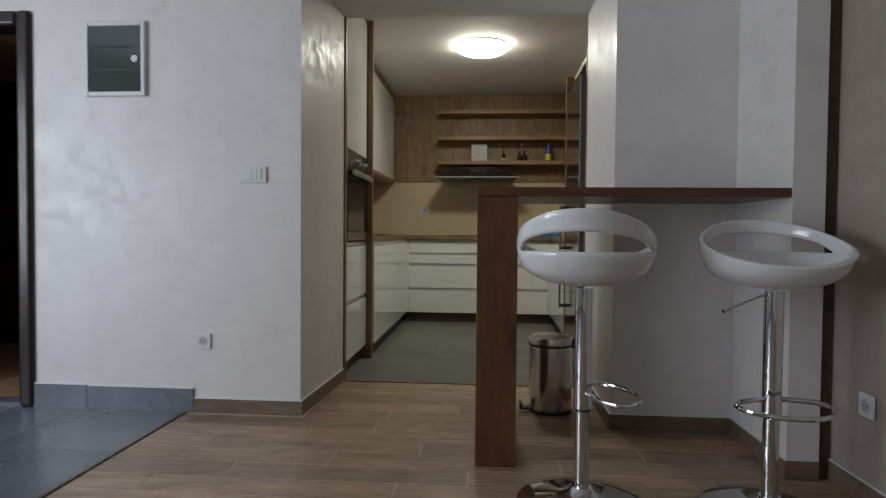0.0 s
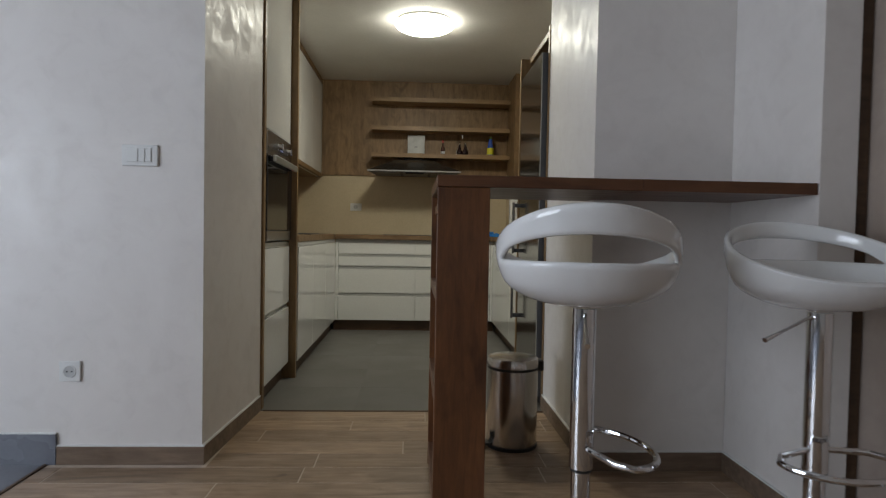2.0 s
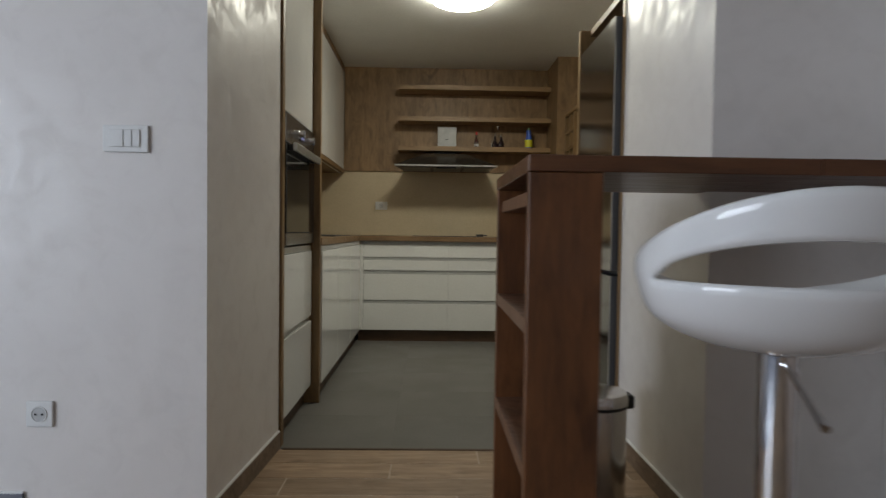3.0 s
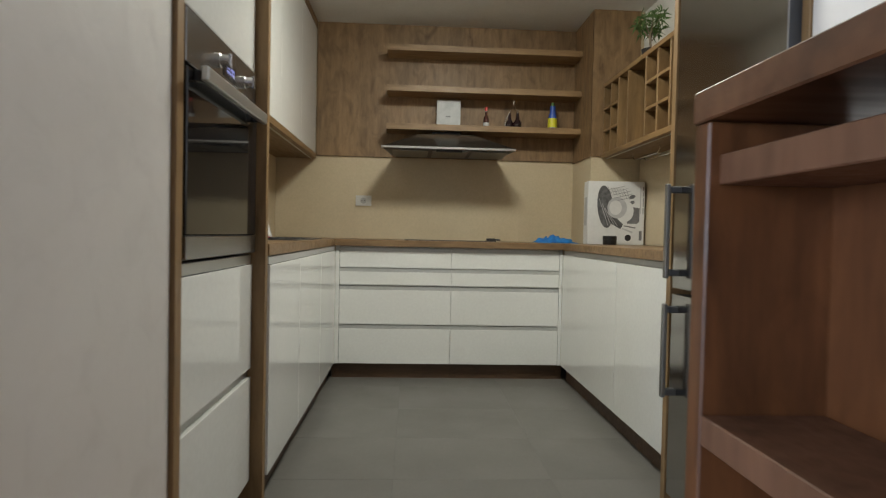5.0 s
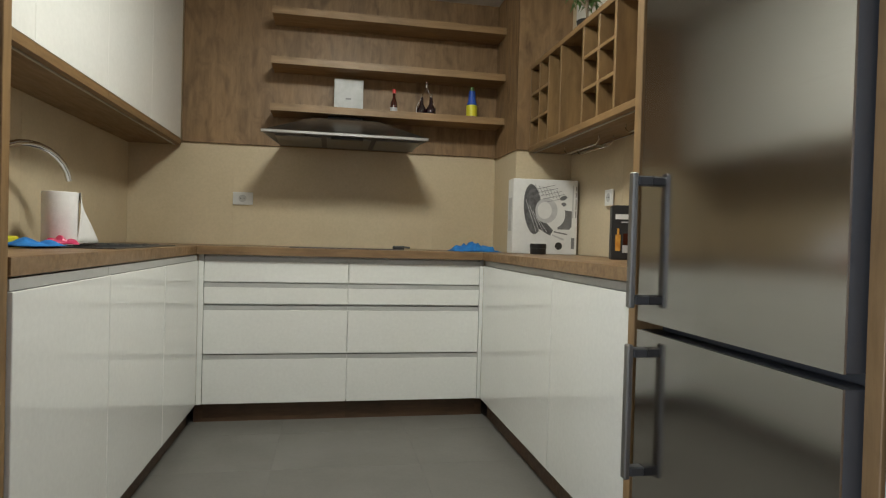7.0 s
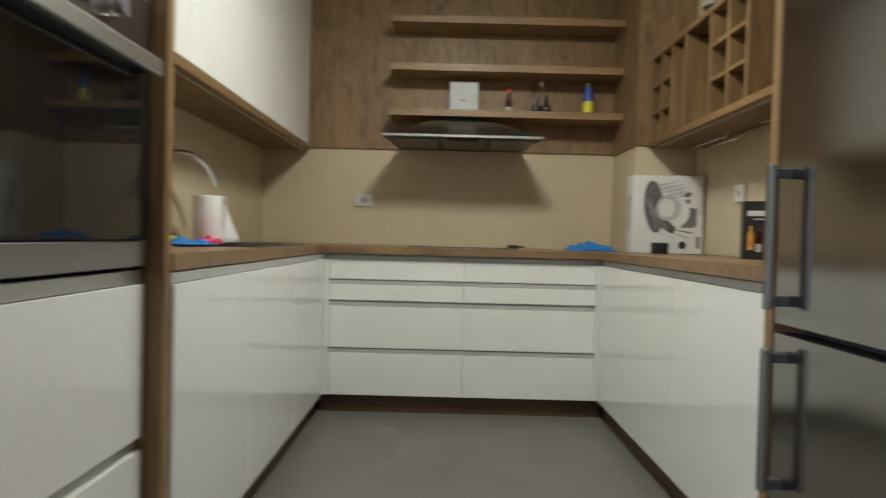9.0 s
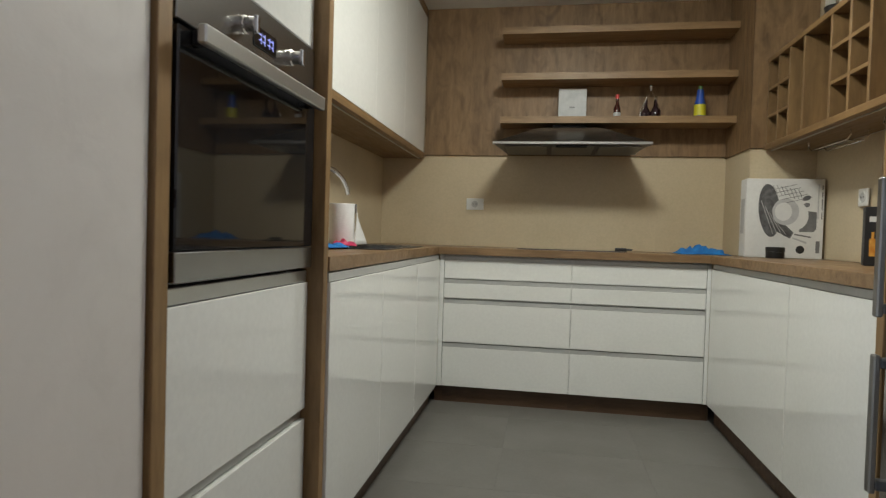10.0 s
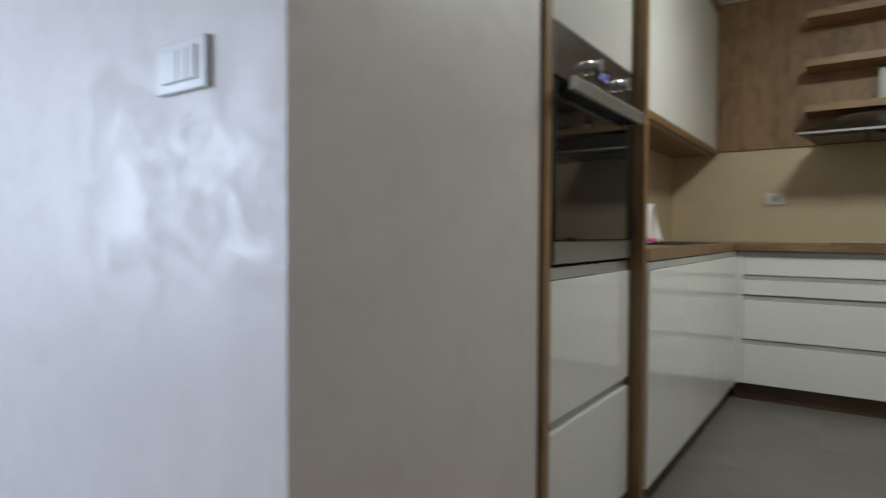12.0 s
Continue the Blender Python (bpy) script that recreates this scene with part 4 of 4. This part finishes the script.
for dx, dy, h in ((-0.022, 0.01, 0.10), (0.024, -0.005, 0.098)):
    part("bottle", lathe([(0, 0.002), (0.023, 0.002), (0.026, 0.012), (0.025, 0.035), (0.010, 0.062), (0.008, h), (0, h)], dx, dy, 0, 20), M_VINEGAR, cr, "dark filled bottle", True, True)
    part("stopper", lathe([(0, h), (0.009, h), (0.008, h + 0.018), (0, h + 0.02)], dx, dy, 0, 14), M_GLASS, cr, "clear stopper", True, True)
cr.scale = (1.15, 1.15, 1.1)
part("stand", tube([(-0.05, 0, 0.003), (-0.05, 0, 0.04), (-0.03, 0, 0.09), (0, 0, 0.155), (0.03, 0, 0.09), (0.05, 0, 0.04), (0.05, 0, 0.003)], 0.0022, 8), M_CHROME, cr, "chrome wire", True, True)
part("handle", lathe([(0, 0.15), (0.007, 0.15), (0.007, 0.178), (0, 0.18)], n=12), M_CHROME, cr, "chrome handle", True, True)
b3 = thing("lemon_bottle", (0.528, 6.37, SH), "blue and yellow squeeze bottle with a green cap", "bottle")
part("bottle", lathe([(0, 0), (0.030, 0), (0.033, 0.01), (0.032, 0.075), (0.021, 0.12), (0.018, 0.165), (0, 0.165)], n=24), M_BLUEPL, b3, smooth=True, local=True)
part("label", lathe([(0.0336, 0.012), (0.0328, 0.078)], n=24), M_YELLOW, b3, "yellow printed label", True, True)
part("cap", lathe([(0, 0.165), (0.013, 0.165), (0.011, 0.188), (0, 0.189)], n=16), M_LEAF, b3, "green cap", True, True)

# ---- things on the worktop ----
CT = TOPZ + 0.0006
bx = thing("dish_rack_box", (0.850, 5.975, CT), "white carton printed with a grey dish rack and plates", "carton", rz=-3)
part("carton", box(-0.180, 0.180, -0.055, 0.055, 0, 0.402, 0.002), M_CARD, bx, local=True)


def disc_print(name, pts, y, material, parent, label=""):
    """A flat printed shape on the carton's front."""
    bm = bmesh.new()
    f = bm.faces.new([bm.verts.new((x, y, z)) for x, z in pts])
    g = bmesh.ops.extrude_face_region(bm, geom=[f])
    bmesh.ops.translate(bm, verts=[v for v in g["geom"] if isinstance(v, bmesh.types.BMVert)], vec=(0, 0.0006, 0))
    bmesh.ops.recalc_face_normals(bm, faces=bm.faces)
    return part(name, bm, material, parent, label, local=True)


def oval(cx, cz, rx, rz, n=24, tilt=0.0):
    c, s = math.cos(tilt), math.sin(tilt)
    return [(cx + c * rx * math.cos(2 * math.pi * k / n) - s * rz * math.sin(2 * math.pi * k / n), cz + s * rx * math.cos(2 * math.pi * k / n) + c * rz * math.sin(2 * math.pi * k / n)) for k in range(n)]


F = -0.0558
disc_print("rack_print", oval(-0.070, 0.240, 0.050, 0.135, 32, 0.10), F, M_PRINTDARK, bx, "dark grey printed rack")
disc_print("plate_print", oval(0.005, 0.235, 0.062, 0.068), F - 0.0008, M_PRINTLIGHT, bx, "pale printed plate")
disc_print("plate_print", oval(0.055, 0.215, 0.056, 0.070), F - 0.0004, M_CARD, bx, "pale printed plate")
disc_print("plate_print", oval(-0.005, 0.235, 0.040, 0.046), F - 0.0012, M_CARD, bx)
disc_print("board_print", [(0.07, 0.135), (0.135, 0.135), (0.148, 0.15), (0.148, 0.235), (0.105, 0.24), (0.07, 0.17)], F - 0.0002, M_PRINTGREY, bx, "grey printed chopping board")
disc_print("spoon_print", oval(0.10, 0.305, 0.020, 0.012, 16, 0.4), F, M_PRINTGREY, bx)
disc_print("spoon_print", oval(0.10, 0.270, 0.016, 0.011, 16, 0.3), F, M_PRINTGREY, bx)
disc_print("fork_print", [(0.05, 0.118), (0.125, 0.105), (0.126, 0.112), (0.05, 0.125)], F, M_PRINTGREY, bx)
disc_print("fork_print", [(0.04, 0.10), (0.105, 0.074), (0.108, 0.084), (0.042, 0.107)], F, M_PRINTLIGHT, bx)
disc_print("seal_print", oval(0.078, 0.045, 0.020, 0.020), F, M_PRINTBLACK, bx, "round black printed seal")
disc_print("logo_print", [(0.148, 0.03), (0.166, 0.03), (0.166, 0.09), (0.148, 0.09)], F, M_PRINTGREY, bx, "upright printed mark")
disc_print("line_print", [(0.150, 0.20), (0.156, 0.20), (0.156, 0.375), (0.150, 0.375)], F, M_PRINTLIGHT, bx)
for k in range(5):
    a0 = (-0.065 + 0.018 * k, 0.345 - 0.016 * k)
    part("wire_print", tube([(a0[0], F - 0.001, a0[1]), (a0[0] + 0.115, F - 0.001, a0[1] + 0.028)], 0.0012, 6), M_PRINTGREY, bx, local=True)
for k in range(4):
    part("wire_print", tube([(-0.11 + 0.02 * k, F - 0.001, 0.29 - 0.03 * k), (-0.05 + 0.02 * k, F - 0.001, 0.12)], 0.0014, 6), M_PRINTLIGHT, bx, local=True)
for k, (z0, z1) in enumerate(((0.20, 0.235), (0.245, 0.30), (0.31, 0.335), (0.345, 0.37))):
    disc_print("text_print", [(0.168, z0), (0.173, z0), (0.173, z1), (0.168, z1)], F, M_PRINTGREY, bx, "small upright line of print")
for k in range(7):
    part("wire_print", tube([(-0.06 + 0.02 * k, F - 0.001, 0.372 - 0.004 * k), (-0.035 + 0.02 * k, F - 0.001, 0.325 - 0.006 * k)], 0.0010, 6), M_PRINTGREY, bx, local=True)
disc_print("rack_shadow_print", [(-0.06, 0.15), (0.0, 0.115), (0.03, 0.10), (0.045, 0.13), (0.01, 0.165), (-0.03, 0.19)], F - 0.0001, M_PRINTDARK, bx, "dark printed lower rack")
side = part("side_print", box(-0.1808, -0.1801, -0.03, 0.035, 0.12, 0.30), M_PRINTLIGHT, bx, "grey printed side picture", local=True)

jr = thing("black_jar", (0.790, 5.86, CT), "small round black tin in front of the carton", "tin")
part("tin", lathe([(0, 0), (0.040, 0), (0.042, 0.004), (0.042, 0.030), (0, 0.030)], n=28), M_BLACK, jr, smooth=True, local=True)
part("lid", lathe([(0, 0.0305), (0.0435, 0.0305), (0.0435, 0.052), (0.040, 0.055), (0, 0.055)], n=28), M_BLACK, jr, smooth=True, local=True)

lb = thing("gift_package", (0.905, 5.10, CT), "black gift package printed with an amber bottle", "package", rz=-20)
part("package", box(-0.075, 0.075, -0.04, 0.04, 0, 0.218, 0.002), M_PRINTBLACK, lb, local=True)
for a, mt in (((-0.060, -0.040, 0.035, 0.100), M_ORANGE), ((-0.054, -0.046, 0.100, 0.125), M_ORANGE), ((-0.032, -0.012, 0.028, 0.058), M_PRINTLIGHT), ((-0.030, -0.010, 0.060, 0.105), M_SAUCE), ((-0.062, 0.05, 0.162, 0.182), M_CARD), ((-0.040, 0.03, 0.148, 0.153), M_PRINTLIGHT)):
    part("print", box(a[0], a[1], -0.0412, -0.0402, a[2], a[3], 0.0002), mt, lb, local=True)

# crumpled cloths
def crumpled(name, loc, w, d, h, material, seed, label, turn=0.0):
    """A cloth dropped in a heap: a sheet folded by two scales of noise."""
    t = thing(name, loc, label, "cloth", rz=turn)
    bm = bmesh.new()
    bmesh.ops.create_grid(bm, x_segments=48, y_segments=28, size=0.5)
    for v in bm.verts:
        x, y = v.co.x * w, v.co.y * d
        edge = max(0.0, 1 - (2 * abs(v.co.x)) ** 3) * max(0.0, 1 - (2 * abs(v.co.y)) ** 3)
        k = abs(noise.noise(Vector((x * 15, y * 15, seed)))) * 1.3 + noise.noise(Vector((x * 40, y * 40, seed + 4))) * 0.30 + 0.30
        v.co = Vector((x + 0.12 * w * noise.noise(Vector((x * 16, y * 16, seed + 1))), y + 0.2 * d * noise.noise(Vector((x * 16, y * 16, seed + 9))), 0.002 + edge * h * max(0.12, k)))
    sheet = part("cloth", bm, material, t, smooth=True, local=True)
    sheet.modifiers.new("thick", "SOLIDIFY").thickness = 0.0015
    return t


crumpled("cleaning_cloth", (0.515, 6.18, CT), 0.28, 0.15, 0.058, M_BLUE, 3.1, "crumpled bright blue cleaning cloth on the worktop")

kk = thing("stove_lighter", (0.085, 6.15, CT), "small dark stove lighter lying on the worktop", "lighter")
part("grip", box(-0.035, 0.03, -0.012, 0.012, 0, 0.022, 0.006, seg=2), M_BLACK, kk, local=True)
part("nose", tube([(0.03, 0, 0.014), (0.06, 0.01, 0.012)], 0.006, 8), M_DARKGREY, kk, smooth=True, local=True)

# kitchen paper roll with a loose sheet
pr = thing("paper_roll", (-1.255, 5.245, TOPZ + 0.006), "white kitchen paper roll with a loose sheet by the sink", "paper roll")
part("roll", lathe([(0.018, 0.0), (0.056, 0.0), (0.058, 0.003), (0.058, 0.188), (0.056, 0.190), (0.018, 0.190), (0.018, 0.0)], n=36), M_PAPER, pr, smooth=True, local=True)
bm = bmesh.new()
g = [[bm.verts.new((0.058 * (1 - u) + 0.05 * u + 0.012 * math.sin(3 * u + v * 2), 0.065 * u + 0.165 * u * (1.0 - v) + 0.01 * math.sin(4 * v) * u, 0.006 + (0.184 * v) * (1 - 0.06 * u) + 0.004 * math.sin(5 * u) * v)) for v in [k / 8 for k in range(9)]] for u in [k / 12 for k in range(13)]]
for a, b in zip(g, g[1:]):
    for j in range(8):
        bm.faces.new((a[j], b[j], b[j + 1], a[j + 1]))
sheet = part("loose_sheet", bm, M_PAPER, pr, "loose hanging sheet", True, True)
sheet.modifiers.new("thick", "SOLIDIFY").thickness = 0.001

crumpled("pink_cloth", (-1.20, 5.13, TOPZ + 0.009), 0.10, 0.13, 0.042, M_PINK, 5.3, "crumpled pink cleaning cloth beside the sink", 20)
crumpled("blue_cloth", (-1.19, 4.90, TOPZ + 0.006), 0.12, 0.15, 0.026, M_BLUE, 8.2, "crumpled blue cloth on the worktop by the sink", -15)
sy = thing("yellow_sponge", (-1.29, 4.93, TOPZ + 0.006), "yellow sponge lying beside the blue cloth by the sink", "sponge")
part("sponge", box(-0.03, 0.03, -0.045, 0.045, 0, 0.03, 0.008, seg=2), M_YELLOW, sy, local=True)

# ---- potted plant on the wine rack ----
pl = thing("potted_plant", (0.875, 5.52, RZ1 + 0.0005), "small leafy green plant in a dark pot on the wine rack", "plant")
part("pot", lathe([(0, 0), (0.036, 0), (0.046, 0.065), (0.048, 0.068), (0.043, 0.068), (0.040, 0.055), (0, 0.055)], n=28), M_BLACK, pl, "black plastic pot", True, True)
rng = random.Random(5)
stems = [[(0, 0, 0.05), (0.006, 0.008, 0.09), (-0.004, -0.006, 0.14), (0.0, 0.004, 0.19)]]
for k in range(7):
    a = k * 0.9
    stems.append([(0, 0, 0.11 + 0.008 * k), (0.03 * math.cos(a), 0.04 * math.sin(a), 0.14 + 0.01 * k), (0.06 * math.cos(a), 0.075 * math.sin(a), 0.185 + 0.010 * k)])
bm = bmesh.new()
for s in stems:
    tube(s, [0.007 if s is stems[0] else 0.0035] * (len(s) - 1) + [0.002], 7, bm=bm)
part("stem", bm, M_BARK, pl, "thin woody stem", True, True)
bm = bmesh.new()
for s in stems:
    tip = Vector(s[-1])
    for j in range(30):
        d = Vector((rng.gauss(0, 1), rng.gauss(0, 1), rng.gauss(0.35, 0.8))).normalized()
        o = tip + Vector((rng.uniform(-0.02, 0.02), rng.uniform(-0.02, 0.02), rng.uniform(-0.03, 0.015)))
        L, w = rng.uniform(0.035, 0.07), rng.uniform(0.004, 0.0065)
        sidev = d.cross(Vector((rng.random(), rng.random(), 1))).normalized() * w
        p = [o, o + d * L * 0.45 + sidev, o + d * L + Vector((0, 0, -0.012)), o + d * L * 0.45 - sidev]
        bm.faces.new([bm.verts.new(q) for q in p])
part("leaves", bm, M_LEAF, pl, "many narrow green leaves", local=True)

# ---- pieces: wall tiles, floor tiles, planks ----
piece_meshes = {}


def piece(name, parent, x0, x1, y0, y1, z0, z1, material, gap=0.0005, bevel=0.0004):
    """One tile or plank, sharing its mesh with alike pieces."""
    w, d, h = (round(v, 4) for v in (x1 - x0, y1 - y0, z1 - z0))
    key = (name, w, d, h, material.name)
    if key not in piece_meshes:
        thin = min((w, d, h))
        cut = lambda v: v / 2 - (gap if v != thin else 0)
        bm = box(-cut(w), cut(w), -cut(d), cut(d), -cut(h), cut(h), bevel)
        me = bpy.data.meshes.new(name)
        bm.to_mesh(me)
        bm.free()
        me.materials.append(material)
        piece_meshes[key] = me
    ob = new(name, piece_meshes[key])
    ob.parent = parent
    ob.location = ((x0 + x1) / 2, (y0 + y1) / 2, (z0 + z1) / 2)
    return ob


xs = [WLEFT, -0.851, 0.326, 0.7275]
for x0, x1 in zip(xs, xs[1:]):
    piece("tile", wall_back, x0, x1, BACK, BACK + 0.008, TOPZ + 0.001, 1.4615, M_WTILE)
ys = [4.206, 5.32, BACK - 0.001]
for y0, y1 in zip(ys, ys[1:]):
    piece("tile", wall_left, WLEFT - 0.008, WLEFT, y0, y1, TOPZ + 0.001, 1.4395, M_WTILE)
ys = [4.220, 4.85, 5.44, 6.066]
for y0, y1 in zip(ys, ys[1:]):
    piece("tile", wall_right, WRIGHT, WRIGHT + 0.008, y0, y1, TOPZ + 0.001, 1.4395, M_WTILE)
piece("tile", wall_pier, 0.7195, 0.7275, 6.068, BACK - 0.001, TOPZ + 0.001, 1.4515, M_WTILE)
piece("tile", wall_pier, 0.7195, WRIGHT - 0.001, 6.060, 6.068, TOPZ + 0.001, 1.4515, M_WTILE)

for i in range(3):
    for j in range(6):
        x0, y0 = -1.10 + 0.6 * i, 3.508 + 0.45 * j
        piece("tile", floor_kitchen, x0, x0 + 0.6, y0, y0 + 0.45, -0.008, 0.0, M_KTILE, gap=0.0006, bevel=0.0003)
for i in range(5):
    for j in range(10):
        x1, y1 = -1.602 - 0.55 * i, 2.808 - 0.55 * j
        if x1 > -4.2 and y1 > -3.0:
            piece("tile", floor_hall, x1 - 0.55, x1, y1 - 0.55, y1, -0.008, 0.0, M_GREYTILE, gap=0.0015)

rng = random.Random(11)
ROWW, LEN = 0.1425, 0.905
row, y1 = 0, 3.492
while y1 > -3.0:
    y0 = y1 - ROWW
    lo, hi = (-1.584, 1.30) if y1 < 2.82 else (-0.99, 0.478)
    x = lo - LEN * ((row * 0.37 + 0.13 * rng.random()) % 1.0)
    while x < hi:
        a, b = max(x, lo), min(x + LEN, hi)
        if b - a > 0.03:
            piece("plank", floor_living, a, b, y0, y1, -0.008, 0.0, M_PLANK, gap=0.0028, bevel=0.0006)
        x += LEN
    y1, row = y0, row + 1
